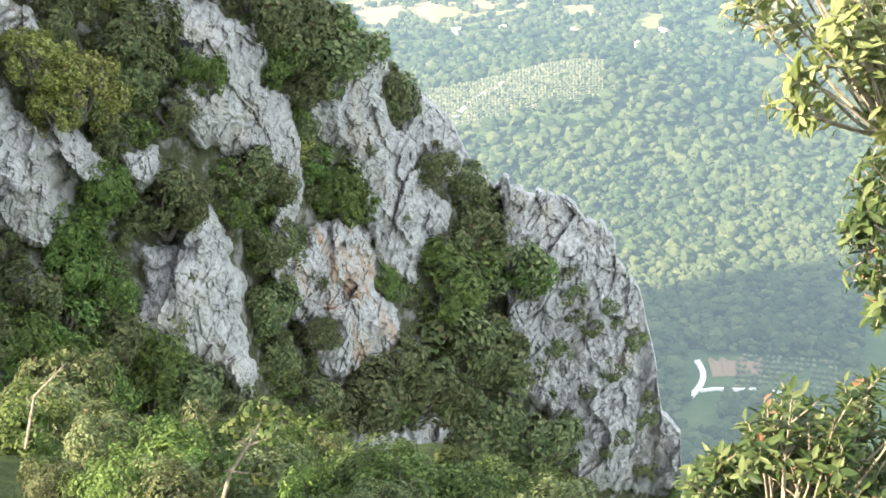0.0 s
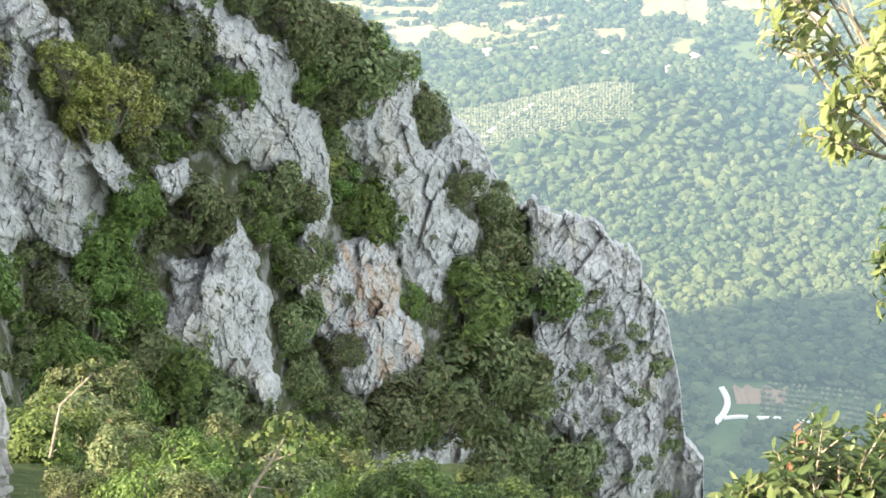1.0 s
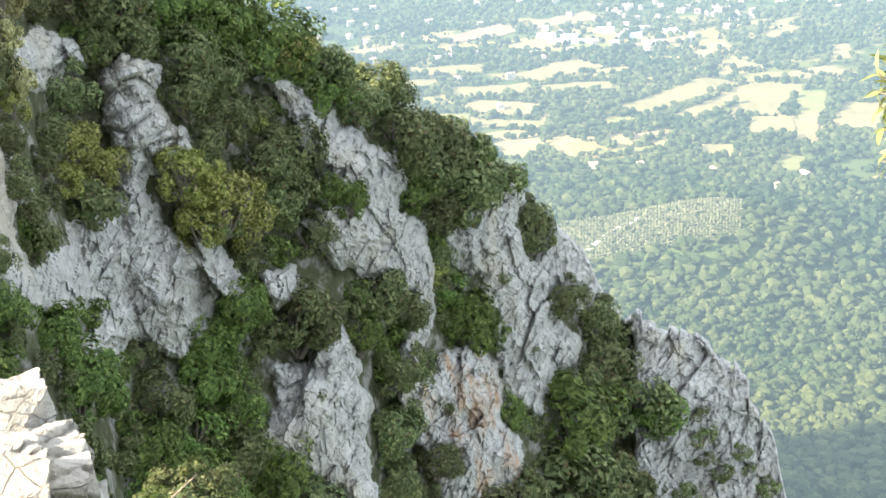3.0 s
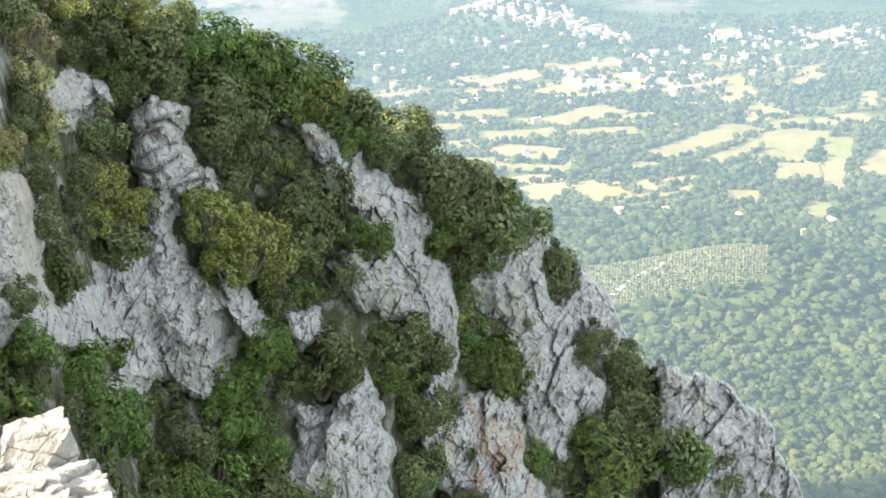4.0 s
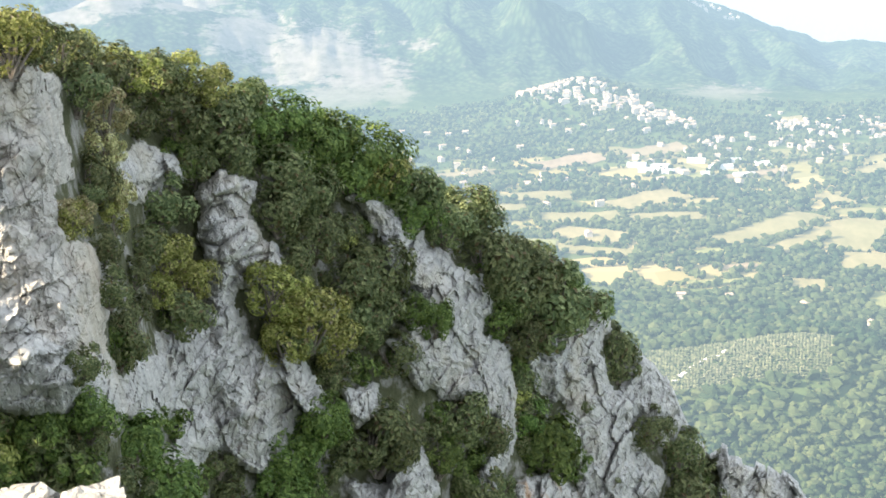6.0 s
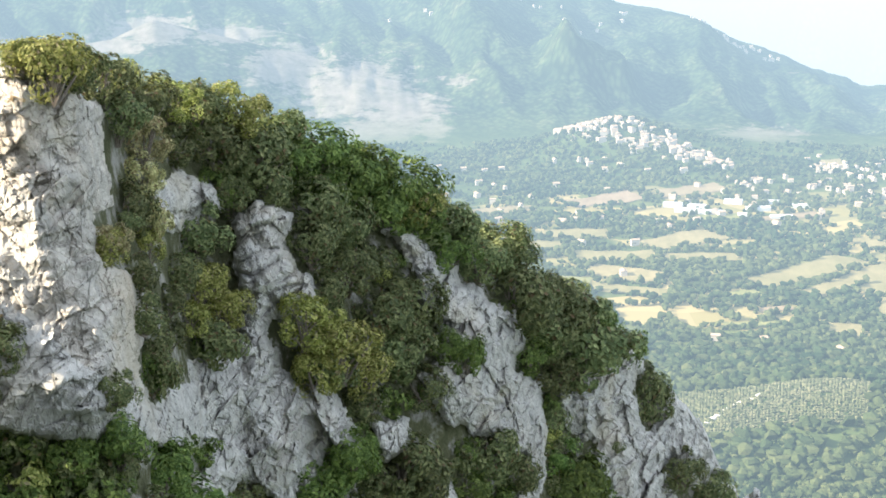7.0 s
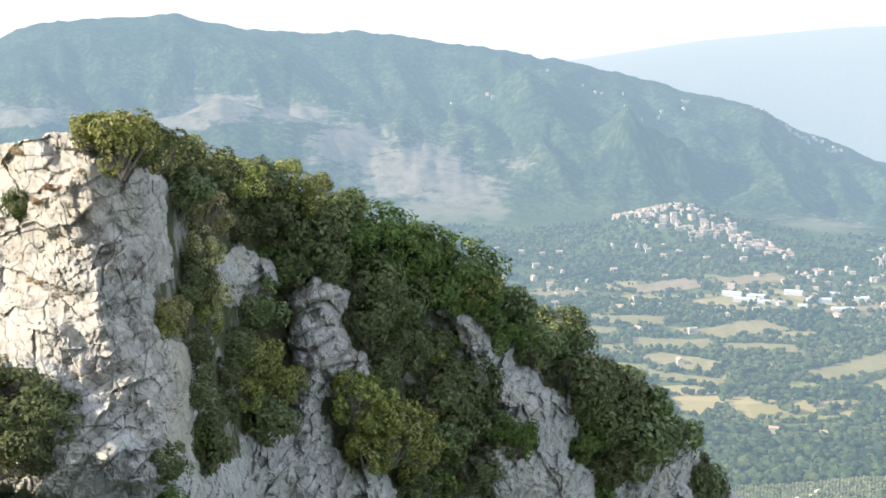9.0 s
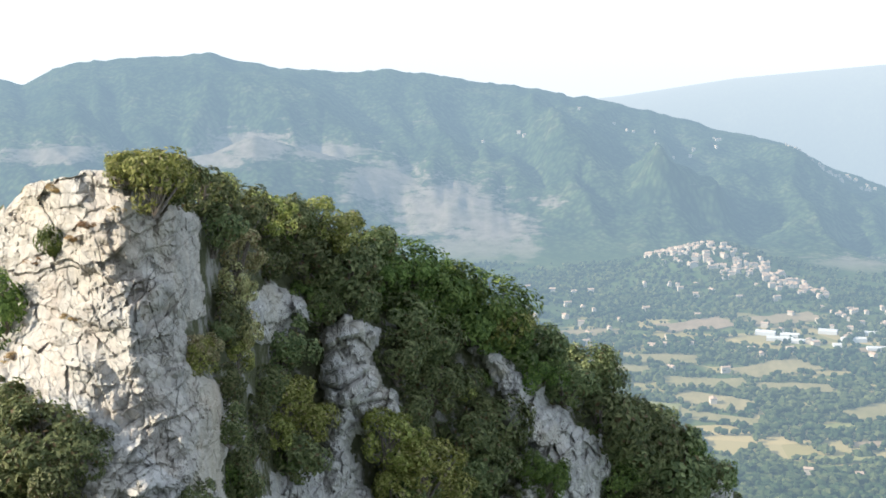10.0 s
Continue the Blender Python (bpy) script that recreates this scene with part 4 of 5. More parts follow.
# fields on the plain: bearing, distance, half length, half depth, turn in degrees, kind
FIELDS = ((5.3, 1584, 98, 26, 47, "straw"), (7.4, 1560, 97, 17, 53, "straw"), (9.3, 1572, 80, 30, 67, "straw"), (11.3, 1556, 54, 19, 80, "meadow"),
          (9.6, 1446, 41, 27, 80, "straw"), (11.2, 1437, 68, 13, 77, "straw"), (-4.2, 1982, 64, 27, 37, "clay"), (-0.5, 1721, 65, 34, 41, "straw"),
          (-3.2, 1532, 49, 26, -24, "straw"), (-5.7, 1740, 55, 25, 17, "straw"), (-3.6, 1620, 55, 28, 9, "straw"), (0.5, 1624, 49, 21, 11, "straw"),
          (-0.1, 2052, 58, 25, 27, "clay"), (2.4, 1459, 24, 15, 26, "meadow"), (7.1, 1336, 27, 19, 83, "straw"), (3.9, 1405, 22, 9, 18, "clay"),
          (-2.9, 1464, 49, 15, -10, "straw"), (6.2, 2280, 54, 23, 95, "straw"), (10.7, 2271, 51, 29, 38, "clay"), (8.1, 1753, 33, 19, 127, "straw"),
          (12.4, 1832, 40, 14, 79, "straw"), (13.5, 1500, 60, 26, 70, "straw"), (15.5, 1540, 66, 24, 60, "meadow"), (16.5, 1400, 52, 20, 75, "straw"),
          (1.2, 1880, 44, 18, 20, "meadow"), (4.4, 1900, 50, 15, 25, "clay"), (9.8, 1950, 46, 17, 50, "straw"), (-7.8, 1660, 50, 24, 15, "straw"),
          (-9.0, 1900, 52, 20, 25, "clay"), (2.8, 1340, 30, 10, 8, "meadow"), (10.4, 1290, 34, 14, 70, "meadow"), (-6.4, 1500, 44, 18, 0, "meadow"))


def field_material(name, low, high):
    m = Mat(name)
    p = m.place()
    one = m.node("ObjectInfo").outputs["Random"]
    col = m.ramp(m.noise(m.scaled(p, (1, 0.4, 0)), 0.05, 6, 0.65), (0.3, low), (0.7, high))
    col = m.mix(m.math("MULTIPLY", one, 0.35), col, (0.19, 0.19, 0.08))
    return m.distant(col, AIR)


FIELD_SKIN = {"straw": field_material("mown straw fields", (0.23, 0.195, 0.095), (0.36, 0.295, 0.155)), "clay": field_material("dry ploughed clay", (0.26, 0.19, 0.12), (0.38, 0.29, 0.19)),
              "meadow": field_material("dry meadow grass", (0.20, 0.21, 0.08), (0.30, 0.28, 0.12))}
FIELD_LABEL = {"straw": "mown golden straw field edged with hedges", "clay": "dry tan ploughed field on the plain", "meadow": "yellow-green dry meadow between hedges"}
FIELD_GROUP = "fields on the plain"


def in_fields(x, y, margin=0.0):
    """Which places lie on an open field."""
    hit = np.zeros(x.shape, bool)
    for fb, fd, hl, hd, turn, _ in FIELDS:
        dx, dy = x - fd * math.sin(radians(fb)), y - fd * math.cos(radians(fb))
        c, k = math.cos(radians(turn)), math.sin(radians(turn))
        hit |= (np.abs(dx * c + dy * k) < hl + margin) & (np.abs(dy * c - dx * k) < hd + margin)
    return hit


for n, (fb, fd, hl, hd, turn, kind) in enumerate(FIELDS):
    u, v = np.meshgrid(np.linspace(-1, 1, 17), np.linspace(-1, 1, 9))
    u2 = u * hl * (1 + 0.14 * fbm(v * 2, u * 0, 2, 200 + n))
    v2 = v * hd * (1 + 0.32 * fbm(u * 2.5, v * 0, 3, 300 + n))
    c, k = math.cos(radians(turn)), math.sin(radians(turn))
    x = fd * math.sin(radians(fb)) + u2 * c - v2 * k
    y = fd * math.cos(radians(fb)) + u2 * k + v2 * c
    z = terrain(np.degrees(np.arctan2(x, y)), np.hypot(x, y)) + 1.3
    gi = np.arange(17 * 9).reshape(9, 17)
    me = mesh_from("field", np.stack([x, y, z], -1).reshape(-1, 3).tolist(), np.stack([gi[:-1, :-1], gi[:-1, 1:], gi[1:, 1:], gi[1:, :-1]], -1).reshape(-1, 4).tolist(), FIELD_SKIN[kind], True)
    tagged(new("field", me), FIELD_LABEL[kind], "field", FIELD_GROUP, "structure")

woods, groves = Grove(), Grove()
cnt = 19000
bs = np.array([rngw.uniform(-14, 22) for k in range(cnt)])
ds = np.array([420 * (1150 / 420) ** rngw.random() for k in range(cnt)])


def clear_ground(b, d):
    """Open ground in the near valley: the orchard and the lane."""
    return (13.2 < b < 21.5 and 548 < d < 600) or (12.9 < b < 15.2 and 505 < d < 592)


def on_hill(b, d):
    return -1 < b < 8.5 and 985 < d < 1090


zs = terrain(bs, ds)
dens = fbm(ds * np.sin(np.radians(bs)) / 90, ds * np.cos(np.radians(bs)) / 90, 3, 31)
for b, d, z, q in zip(bs, ds, zs, dens):
    if clear_ground(b, d) or on_hill(b, d) or q < -0.62:
        continue
    r = 1.8 + 4.4 * rngw.random() ** 1.6
    woods.tree((d * math.sin(radians(b)), d * math.cos(radians(b)), z), r, r * rngw.uniform(1.3, 2.0), d < 900)
cnt = 34000
bs = np.array([rngw.uniform(-22, 20) for k in range(cnt)])
ds = np.array([1120 * (2450 / 1120) ** rngw.random() for k in range(cnt)])
zs = terrain(bs, ds)
xs, ys = ds * np.sin(np.radians(bs)), ds * np.cos(np.radians(bs))
dens = fbm(xs / 160, ys / 90, 4, 33)
hedge = (blocks(xs / 85 + 3.1, ys / 60, 34)[1] < 0.10) | in_fields(xs, ys, 7.0)
tilled = in_fields(xs, ys)
for b, d, x, y, z, q, hg, open_land in zip(bs, ds, xs, ys, zs, dens, hedge, tilled):
    if open_land or (q < (-0.12 if d < 2000 else -0.3) and not hg):
        continue
    r = 1.8 + 3.9 * rngw.random() ** 1.5
    woods.tree((x, y, z), r, r * rngw.uniform(1.5, 2.2), False)
for i in range(60):  # rows of olive trees on the hill and in the orchard
    for j in range(22):
        b, d = -0.8 + 0.155 * i, 985 + 4.9 * j
        p = stand(b + rngw.uniform(-0.02, 0.02), d + rngw.uniform(-0.6, 0.6))
        if rngw.random() < 0.9:
            groves.tree(p, 1.9, 3.4, False)
for i in range(18):
    for j in range(8):
        b, d = 15.9 + 0.30 * i, 552 + 6.0 * j
        if rngw.random() < 0.85:
            groves.tree(stand(b, d), 1.5, 3.2, False)
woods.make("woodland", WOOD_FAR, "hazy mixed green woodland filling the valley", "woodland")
groves.make("olive_grove", GROVE_FAR, "rows of pale olive trees on a low hill", "olive trees")


def plain_far(name, colour, vary=0.25):
    m = Mat(name)
    one = m.node("ObjectInfo").outputs["Random"]
    p = m.place()
    col = m.mix(m.math("MULTIPLY", m.noise(p, 0.3, 3), vary), colour, tuple(c * 0.6 for c in colour))
    col = m.mix(m.math("MULTIPLY", one, 0.35), col, tuple(c * k for c, k in zip(colour, (0.9, 0.8, 0.65))))
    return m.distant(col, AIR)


PLASTER = plain_far("pale plaster", (0.60, 0.52, 0.42))
TILE = plain_far("faded clay roof", (0.52, 0.39, 0.29))
SHED = plain_far("white sheet metal", (0.65, 0.65, 0.64))
GRAVEL = plain_far("white gravel", (0.85, 0.80, 0.72))
CLOD = plain_far("ploughed reddish soil", (0.28, 0.19, 0.12))


def house_meshes(w, l, h):
    walls = [(x, y, z) for z in (-4, h) for x, y in ((-w, -l), (w, -l), (w, l), (-w, l))] + [(0, -l, h + w * 0.4), (0, l, h + w * 0.4)]
    wf = [(0, 1, 5, 4), (1, 2, 6, 5), (2, 3, 7, 6), (3, 0, 4, 7), (4, 5, 8), (6, 7, 9)]
    o = 0.5
    roof = []
    for dz in (0.1, 0.45):
        roof += [(-w - o, -l - o, h - o * 0.4 + dz), (-w - o, l + o, h - o * 0.4 + dz), (0, -l - o, h + w * 0.4 + dz), (0, l + o, h + w * 0.4 + dz), (w + o, -l - o, h - o * 0.4 + dz), (w + o, l + o, h - o * 0.4 + dz)]
    rf = [(0, 2, 3, 1), (2, 4, 5, 3), (7, 9, 8, 6), (9, 11, 10, 8), (0, 1, 7, 6), (4, 10, 11, 5), (0, 6, 8, 2), (2, 8, 10, 4), (1, 3, 9, 7), (3, 5, 11, 9)]
    return mesh_from("wall", walls, wf, PLASTER), mesh_from("roof", roof, rf, TILE)


HOUSES = [house_meshes(rngw.uniform(2.6, 4.4), rngw.uniform(3.6, 6.4), rngw.uniform(4.5, 9.0)) for k in range(7)]


def house(b, d, group, label="small pale plastered house with a clay tile roof"):
    wall, roof = HOUSES[rngw.randrange(7)]
    ob = thing("house", label, "house", stand(b, d), group)
    ob.rotation_euler = (0, 0, rngw.choice((0, 1.57)) + rngw.gauss(0.3, 0.3))
    part("wall", wall, ob)
    part("roof", roof, ob)


for k in range(225):  # hill village: thick at its top, trailing off along the spur
    u = rngw.random() ** 1.3
    b = -6.4 + 8.2 * u
    mid = np.interp(b, (-6.4, -5.2, -2.9, 1.9), (2440, 2400, 2330, 2210))
    d = mid + rngw.gauss(0, 1) * np.interp(b, (-6.4, -5, -2, 1.9), (16, 46, 28, 14))
    house(b, d, "houses of the hill village", "cream plastered village house packed close to its neighbours")
for k in range(60):
    house(rngw.uniform(-13, 8), rngw.uniform(1780, 2260), "houses scattered in the valley")
for k in range(9):
    house(rngw.uniform(-6, 14), rngw.uniform(1180, 1700), "houses scattered in the valley")


def far_town(name, label, places):
    """Many houses too small to tell apart, as one mesh of walls and roofs."""
    vs, fs, kinds, n = [], [], [], 0
    for b, d in places:
        at, a = np.array(stand(b, d)), rngw.choice((0, 1.57)) + rngw.gauss(0.3, 0.3)
        rot = np.array([[math.cos(a), -math.sin(a), 0], [math.sin(a), math.cos(a), 0], [0, 0, 1]])
        for slot, me in enumerate(HOUSES[rngw.randrange(7)]):
            vs.append(np.array([q.co[:] for q in me.vertices]) * 0.8 @ rot.T + at)
            fs += [tuple(k + n for k in f.vertices) for f in me.polygons]
            kinds += [slot] * len(me.polygons)
            n += len(me.vertices)
    me = mesh_from(name, np.concatenate(vs).tolist(), fs, PLASTER)
    me.materials.append(TILE)
    me.polygons.foreach_set("material_index", kinds)
    return tagged(new(name, me), label, "houses", kind="stuff")


far_town("valley_town", "spread-out pale houses along the mountain's foot",
         [(rngw.uniform(5.0, 15.5), rngw.gauss(2250, 55)) for k in range(120)] + [(rngw.uniform(1.5, 8.5), rngw.gauss(2090, 30)) for k in range(45)])
far_town("far_village", "tiny whitish houses of a far hillside village", [(-0.3 + 3.9 * rngw.random() ** 1.4, rngw.uniform(3560, 3680)) for k in range(50)])
far_town("hillside_hamlet", "few pale farmhouses scattered over the mountainside", [(rngw.uniform(-14, -3), rngw.uniform(3250, 3600)) for k in range(16)])
for k in range(12):
    b, d = -0.8 + 0.5 * k + rngw.uniform(-0.2, 0.2), 1930 + rngw.uniform(-60, 80)
    w, l, h = rngw.uniform(5, 9), rngw.uniform(8, 20), rngw.uniform(4, 6)
    ob = thing("warehouse", "long white metal warehouse on the valley floor", "warehouse", stand(b, d), "warehouses on the plain")
    ob.rotation_euler = (0, 0, 1.57 + rngw.uniform(-0.15, 0.25))
    part("wall", mesh_from("wall", [(x, y, z) for z in (-3, h) for x, y in ((-w, -l), (w, -l), (w, l), (-w, l))], [(0, 1, 5, 4), (1, 2, 6, 5), (2, 3, 7, 6), (3, 0, 4, 7)], SHED), ob)
    part("roof", mesh_from("roof", [(-w, -l, h), (0, -l, h + 2), (w, -l, h), (-w, l, h), (0, l, h + 2), (w, l, h)], [(0, 1, 4, 3), (1, 2, 5, 4), (0, 2, 1), (3, 4, 5)], SHED), ob)


def lane(name, knots, width, material, label):
    """A ribbon of road laid on the ground along bearing and distance knots."""
    pts = []
    for (b0, d0), (b1, d1) in zip(knots, knots[1:]):
        for s in range(6):
            pts.append((b0 + (b1 - b0) * s / 6, d0 + (d1 - d0) * s / 6))
    pts.append(knots[-1])
    cs = [stand(*p) + Vector((0, 0, 1.5 if width < 20 else 0.4)) for p in pts]
    vs, fs = [], []
    for k, c in enumerate(cs):
        d = (cs[min(k + 1, len(cs) - 1)] - cs[max(k - 1, 0)]).normalized()
        w = width * (1 + 0.2 * math.sin(k * 1.7))
        s = Vector((d.y, -d.x, 0)).normalized() * w / 2
        vs += [tuple(c - s), tuple(c + s), tuple(c + s - Vector((0, 0, 2.6))), tuple(c - s - Vector((0, 0, 2.6)))]
        if k:
            o = 4 * k
            fs += [(o - 4, o - 3, o + 1, o), (o - 3, o - 2, o + 2, o + 1), (o - 1, o - 4, o, o + 3)]
    return tagged(new(name, mesh_from(name, vs, fs, material, True)), label, "road", kind="structure")


lane("road_lane", [(13.45 + 0.62 * math.sin(math.pi * (0.12 + 0.88 * k / 8)), 586 - 5 * k) for k in range(9)], 2.9, GRAVEL, "white gravel lane bending through the woods")
lane("field_soil", [(14.5, 574), (15.5, 576), (17.2, 577)], 26, CLOD, "bare reddish ploughed plot beside an orchard")
lane("road_track", [(13.9, 553), (14.8, 556), (15.8, 556), (17, 558), (19.5, 556)], 1.5, GRAVEL, "narrow white farm track")
lane("road_hill", [(-1.5, 950), (0.2, 985), (1.2, 1015), (2.4, 1045), (3.6, 1060)], 5.0, GRAVEL, "pale track over the olive hill")


# ---- near things ----
def boulder(name, label, at, size, turn, material, seed, n=150):
    """A fractured block of limestone: a rounded box with real cracks and ledges."""
    u, v = (k.ravel() for k in np.meshgrid(np.linspace(-1, 1, n), np.linspace(-1, 1, n)))
    one = np.ones_like(u)
    p = np.concatenate([np.stack(q, -1) for q in ((one, u, v), (-one, -u, v), (-u, one, v), (u, -one, v), (u, v, one), (-u, v, -one))])
    gi = np.arange(n * n).reshape(n, n)
    quad = np.stack([gi[:-1, :-1], gi[:-1, 1:], gi[1:, 1:], gi[1:, :-1]], -1).reshape(-1, 4)
    quads = np.concatenate([quad + k * n * n for k in range(6)])
    r = np.linalg.norm(p, axis=1, keepdims=True)
    p = 0.84 * p + 0.16 * p / r * 1.25
    w = p * np.array(size)
    nrm = p / np.linalg.norm(p, axis=1, keepdims=True)
    a, b = w[:, 0] * 0.8 + w[:, 1] * 0.6 + 0.3 * w[:, 2], w[:, 2] + 0.35 * w[:, 0] - 0.3 * w[:, 1]
    c = w[:, 1] * 0.9 - w[:, 0] * 0.4
    a2 = a + 0.5 * fbm(a * 1.3, b * 1.3 + c, 4, seed)
    b2 = b + 0.4 * fbm(c * 1.3, b * 1.3 + a, 4, seed + 9)
    h1, e1 = blocks(a2 / 0.75 + c * 0.7, b2 / 0.38, seed + 20)
    h2, e2 = blocks(a2 / 0.26 + c, b2 / 0.17, seed + 30)
    out = 0.20 * h1 + 0.07 * h2 - 0.10 * (1 - smooth01(e1, 0, 0.10)) - 0.03 * (1 - smooth01(e2, 0, 0.12)) + 0.10 * fbm(a * 2, b * 2 + c, 4, seed + 40) + 0.02 * fbm(a * 14, b * 14 + c * 9, 3, seed + 50)
    w = w + nrm * out[:, None] * min(1.0, size[2] * 1.8)
    me = mesh_from(name, w.tolist(), quads.tolist(), material)
    bm = bmesh.new()
    bm.from_mesh(me)
    bmesh.ops.remove_doubles(bm, verts=bm.verts[:], dist=0.0005)
    bm.to_mesh(me)
    bm.free()
    ob = new(name, me)
    ob.matrix_world = pose(*at, 0, 0, turn)
    return tagged(ob, label, "rock")


q = way(-33.8, -32.1) * 9.0
boulder("boulder", "large sunlit pale limestone block with layered cracks", (q.x, q.y, q.z - 0.38), (0.86, 0.95, 1.10), 24, ROCK_WARM, 300)
q = way(-28.3, -32.0) * 8.8
boulder("boulder", "cracked pale limestone block leaning beside a larger one", (q.x, q.y, q.z - 0.2), (0.30, 0.42, 0.62), 30, ROCK_WARM, 330, 90)


def leaf_mesh(verts, faces, p, along, up, length, rng):
    """One pointed leaf, folded along its midrib and drooping at the tip."""
    side = along.cross(up).normalized()
    up = side.cross(along).normalized()
    base = len(verts)
    w = length * rng.uniform(0.17, 0.23)
    droop = rng.uniform(0.05, 0.22) * length
    for t, k, lift in ((0.0, 0.0, 0.0), (0.35, 0.9, 0.25), (0.7, 0.75, 0.2)):
        mid = p + along * length * t - up * droop * t * t
        if k == 0:
            verts.append(tuple(mid))
        else:
            verts += [tuple(mid + side * w * k + up * w * lift), tuple(mid), tuple(mid - side * w * k + up * w * lift)]
    verts.append(tuple(p + along * length - up * droop))
    b = base
    faces += [(b, b + 1, b + 2), (b, b + 2, b + 3), (b + 1, b + 4, b + 5, b + 2), (b + 2, b + 5, b + 6, b + 3), (b + 4, b + 7, b + 5), (b + 5, b + 7, b + 6)]


def whorl(verts, faces, tip, d, count, length, rng):
    u = d.orthogonal().normalized()
    w = d.cross(u)
    for k in range(count):
        t = 2.4 * k + rng.uniform(-0.3, 0.3)
        out = u * math.cos(t) + w * math.sin(t)
        open_up = rng.uniform(0.25, 1.0)
        along = (out * (0.5 + open_up) + d * (1.1 - open_up) + Vector((0, 0, rng.uniform(-0.2, 0.25)))).normalized()
        leaf_mesh(verts, faces, tip - d * 0.012 * k, along, d + Vector((0, 0, 0.2)), length * rng.uniform(0.7, 1.15), rng)


def evergreen(name, label, root, spread, tips, length, seed, side_tips=2, per=9, leaves=LAUREL):
    """Woody stems from a root through a fork to each tip, which carries a whorl of leaves."""
    rng = random.Random(seed)
    ob = thing(name, label, "shrub", root)
    lv, lf, wv, wf = [], [], [], []
    for b, e, far in tips:
        tip = way(b, e) * far - root
        fork = spread - root + (tip - (spread - root)) * rng.uniform(0.15, 0.4) + Vector([rng.uniform(-0.04, 0.04) for k in range(3)])
        mid = fork + (tip - fork) * 0.6 + Vector((rng.uniform(-0.03, 0.03), rng.uniform(-0.03, 0.03), rng.uniform(-0.03, 0.05)))
        tube(wv, wf, spread - root, fork, 0.009, 0.006)
        tube(wv, wf, fork, mid, 0.006, 0.004)
        tube(wv, wf, mid, tip, 0.004, 0.002)
        whorl(lv, lf, tip, (tip - mid).normalized(), per, length, rng)
        for k in range(side_tips):
            s = mid + (tip - mid) * rng.uniform(0.0, 0.8)
            d = ((tip - mid).normalized() + Vector([rng.uniform(-1, 1) for k in range(3)]) * 0.8).normalized()
            end = s + d * rng.uniform(0.05, 0.14)
            tube(wv, wf, s, end, 0.004, 0.002)
            whorl(lv, lf, end, d, per - 2, length * 0.85, rng)
    tube(wv, wf, Vector((0, 0, 0)), spread - root, 0.024, 0.012, 7)
    part("foliage", mesh_from("foliage", lv, lf, leaves), ob)
    part("stem", mesh_from("stem", wv, wf, TWIG), ob)
    return ob


def grounded(x, y):
    return Vector((x, y, float(near_height(np.array([x]), np.array([y]))[0]) - 0.05))


rngn = random.Random(31)
tips = [(b, e, 4.1 + rngn.uniform(-0.25, 0.25)) for b, e in (
    (17.3, -21.2), (17.5, -22.7), (16.4, -18.4), (18.2, -23.0), (14.6, -18.0), (19.5, -18.9), (20.6, -19.3), (20.9, -21.5), (20.1, -20.3),
    (20.7, -18.0), (19.0, -17.8), (18.9, -19.9), (21.2, -20.5), (15.4, -15.6), (16.9, -15.4), (16.2, -12.8), (17.6, -13.6), (18.6, -15.8), (20.4, -16.4),
    (21.6, -22.4), (22.4, -20.4), (22.8, -18.2), (21.9, -23.3),
    (14.0, -14.4), (13.4, -14.9), (14.5, -13.6), (14.7, -17.2), (15.0, -14.4), (14.2, -15.2))]
evergreen("evergreen_tree", "sunlit glossy evergreen branch reaching beside the lookout", grounded(3.6, 3.4), way(23.2, -24.6) * 4.2, tips, 0.08, 41, 6, 8, LAUREL_LIT)
tips = [(b, e, 4.3 + rngn.uniform(-0.2, 0.3)) for b, e in (
    (21.4, -25.9), (21.4, -27.6), (21.6, -28.9), (22.3, -30.0), (22.7, -31.5), (21.0, -27.2), (21.8, -25.1), (22.6, -27.2), (22.9, -29.0), (23.2, -26.0))]
evergreen("evergreen_tree", "drooping glossy evergreen branch with mixed green leaves", grounded(3.4, 3.3), way(25.0, -29.0) * 4.4, tips, 0.075, 42, 6, 9)
tips = []
for k in range(105):
    b = rngn.uniform(13.6, 25.5)
    top = float(np.interp(b, (13.6, 15, 16.2, 17.6, 19.3, 20.6, 21.8, 23.4, 26), (-39.6, -38.4, -38.0, -35.8, -35.0, -36.2, -34.6, -33.4, -33.0)))
    tips.append((b, top - 9 * rngn.random() ** 1.6, 4.7 + rngn.uniform(-0.55, 0.5)))
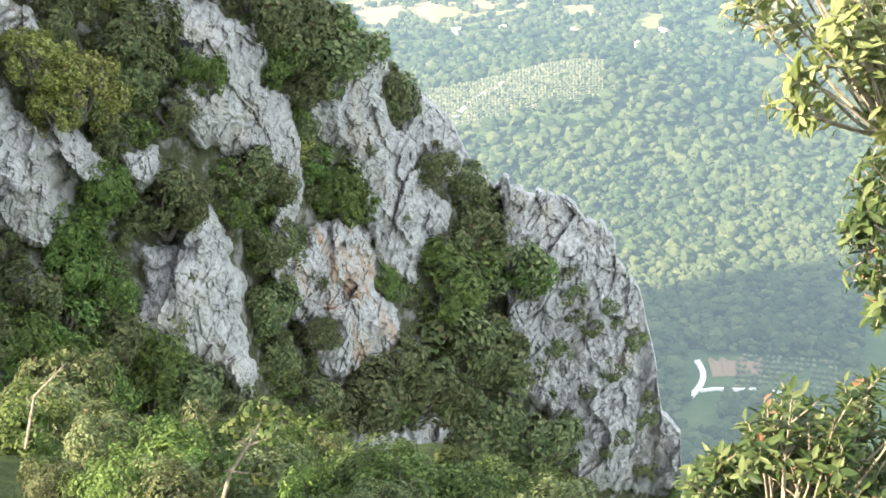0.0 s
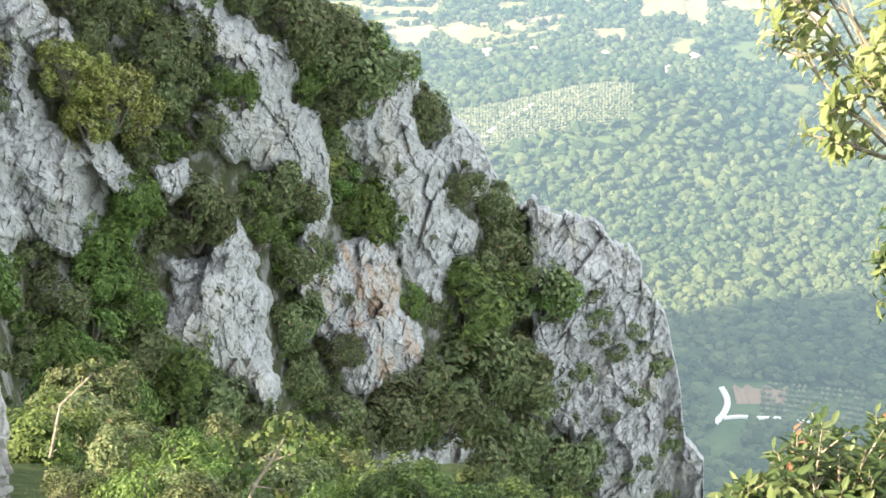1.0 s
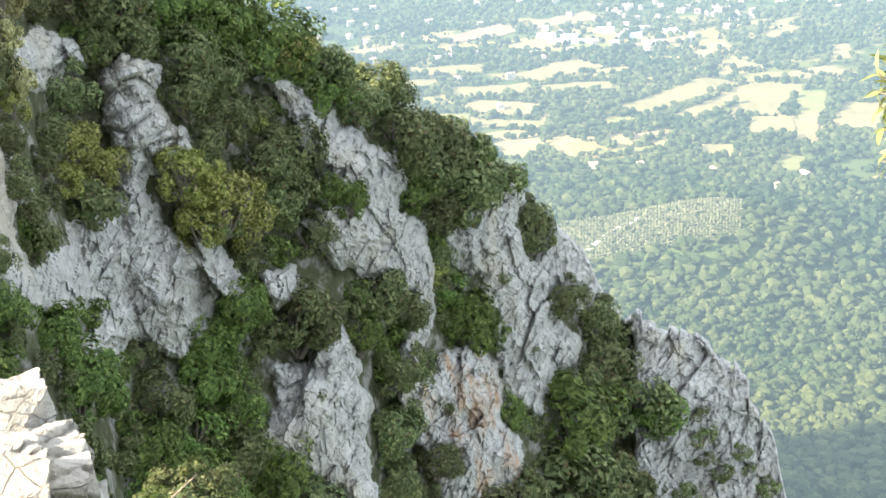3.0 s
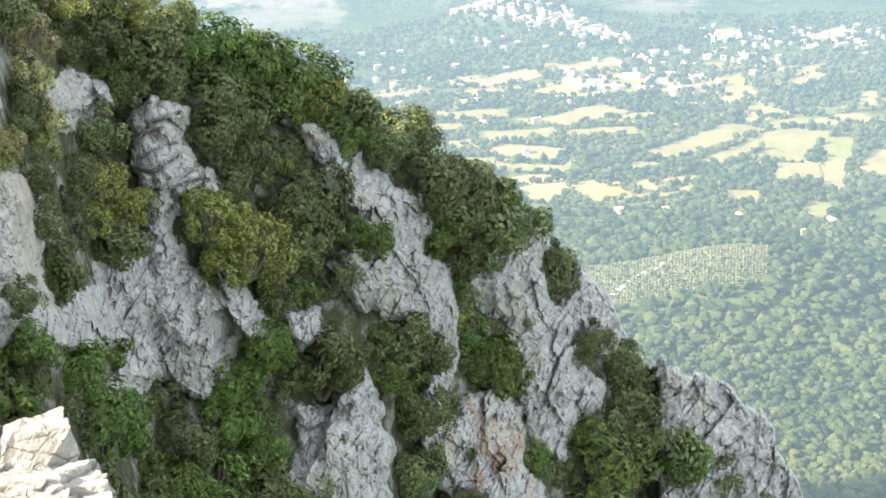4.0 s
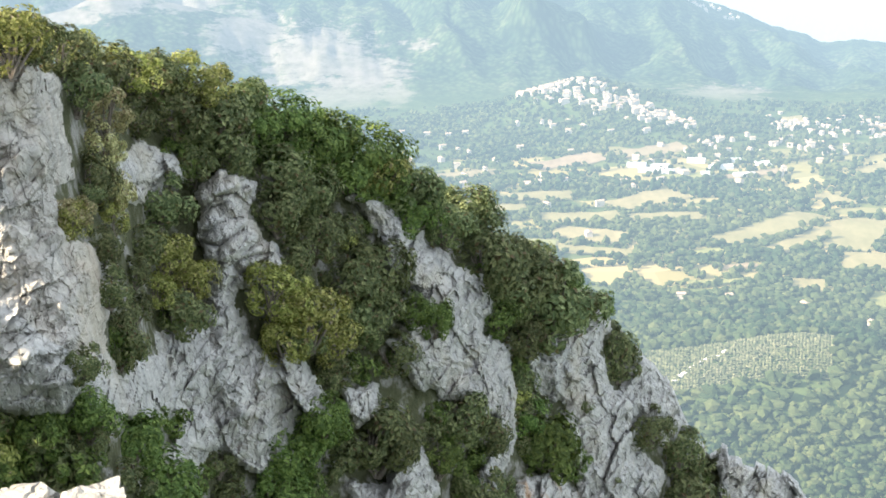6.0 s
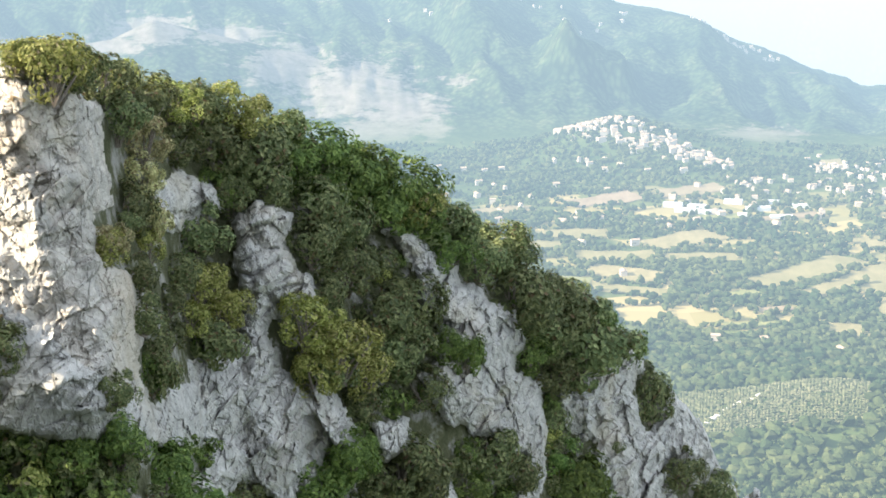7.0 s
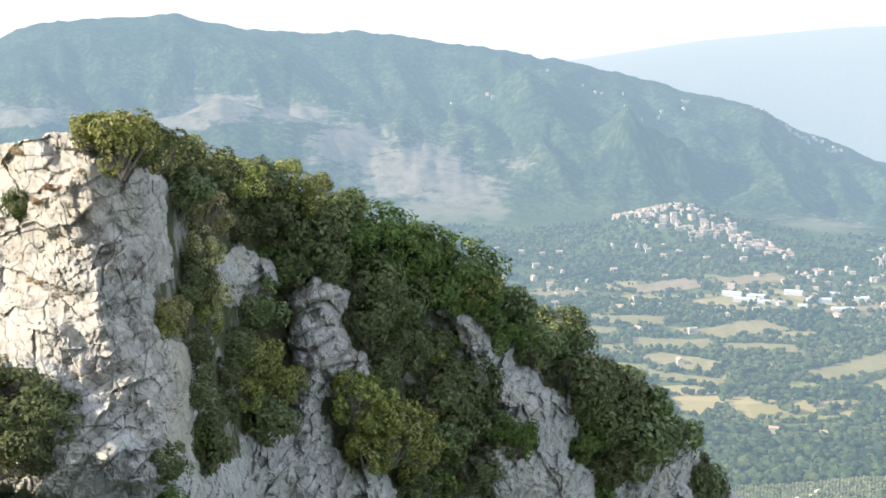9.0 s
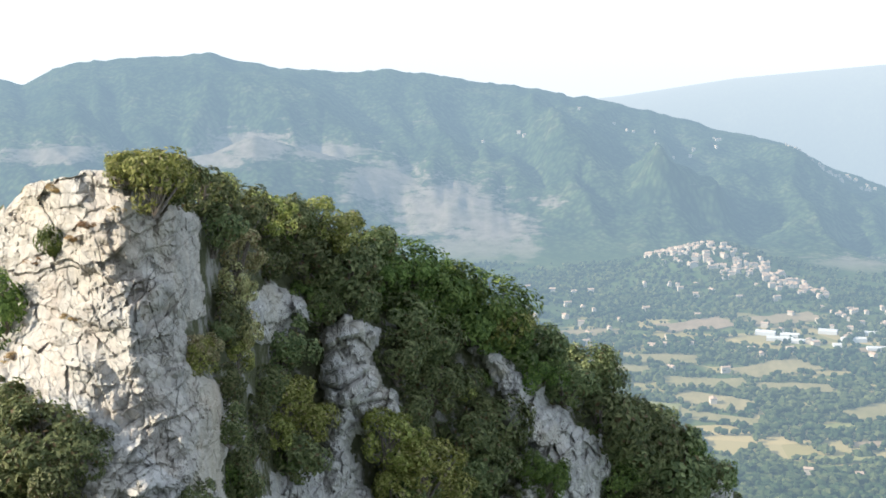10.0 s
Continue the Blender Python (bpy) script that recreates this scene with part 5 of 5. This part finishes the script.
evergreen("evergreen_bush", "dense glossy evergreen bush with a few reddish leaves", grounded(1.5, 3.6), way(19.5, -45) * 4.7, tips, 0.072, 43, 6, 11)


def umbel_plant(root, joints, heads, seed):
    """A tall dried stalk with branching heads of pale seed."""
    rng = random.Random(seed)
    ob = thing("fennel_stalk", "tall pale stalk with round greenish seed heads", "wild plant", root)
    wv, wf = [], []
    pts = [root] + joints
    for k, (a, b) in enumerate(zip(pts, pts[1:])):
        tube(wv, wf, a - root, b - root, 0.016 - 0.003 * k, 0.013 - 0.003 * k, 6)
    for (p, k, r) in heads:
        a = pts[k]
        tube(wv, wf, a - root, p - root, 0.007, 0.004)
        hv, hf = [], []
        for n in range(70):
            o = Vector((rng.gauss(0, 1), rng.gauss(0, 1), rng.gauss(0.3, 0.7))).normalized() * r * rng.uniform(0.75, 1.0)
            c = p - root + o
            if n % 5 == 0:
                tube(wv, wf, p - root, c, 0.0025, 0.002, 3)
            u = o.orthogonal().normalized() * 0.022
            w = o.normalized().cross(u)
            base = len(hv)
            hv += [tuple(c + u), tuple(c + w), tuple(c - u), tuple(c - w)]
            hf.append((base, base + 1, base + 2, base + 3))
        tagged(part("seed_head", mesh_from("seed_head", hv, hf, SPRING), ob), kind="stuff")
    part("stalk", mesh_from("stalk", wv, wf, TWIG), ob)
    return ob


R = 8.5
umbel_plant(way(-14.3, -40.2) * R, [way(-13.0, -38.2) * R, way(-11.8, -37.2) * R, way(-10.9, -36.2) * R],
            [(way(-10.4, -35.7) * R, 3, 0.10), (way(-11.4, -35.8) * R, 3, 0.09), (way(-12.4, -36.4) * R, 2, 0.09), (way(-13.3, -37.3) * R, 1, 0.10),
             (way(-10.4, -37.0) * R, 2, 0.10), (way(-14.0, -37.9) * R, 1, 0.09), (way(-11.2, -38.6) * R, 1, 0.10), (way(-13.1, -36.6) * R, 2, 0.07)], 51)
umbel_plant(way(-23.4, -35.0) * 12, [way(-22.3, -32.9) * 12, way(-21.0, -32.2) * 12, way(-20.3, -31.8) * 12], [(way(-20.1, -31.5) * 12, 3, 0.09), (way(-20.8, -31.6) * 12, 2, 0.07)], 52)
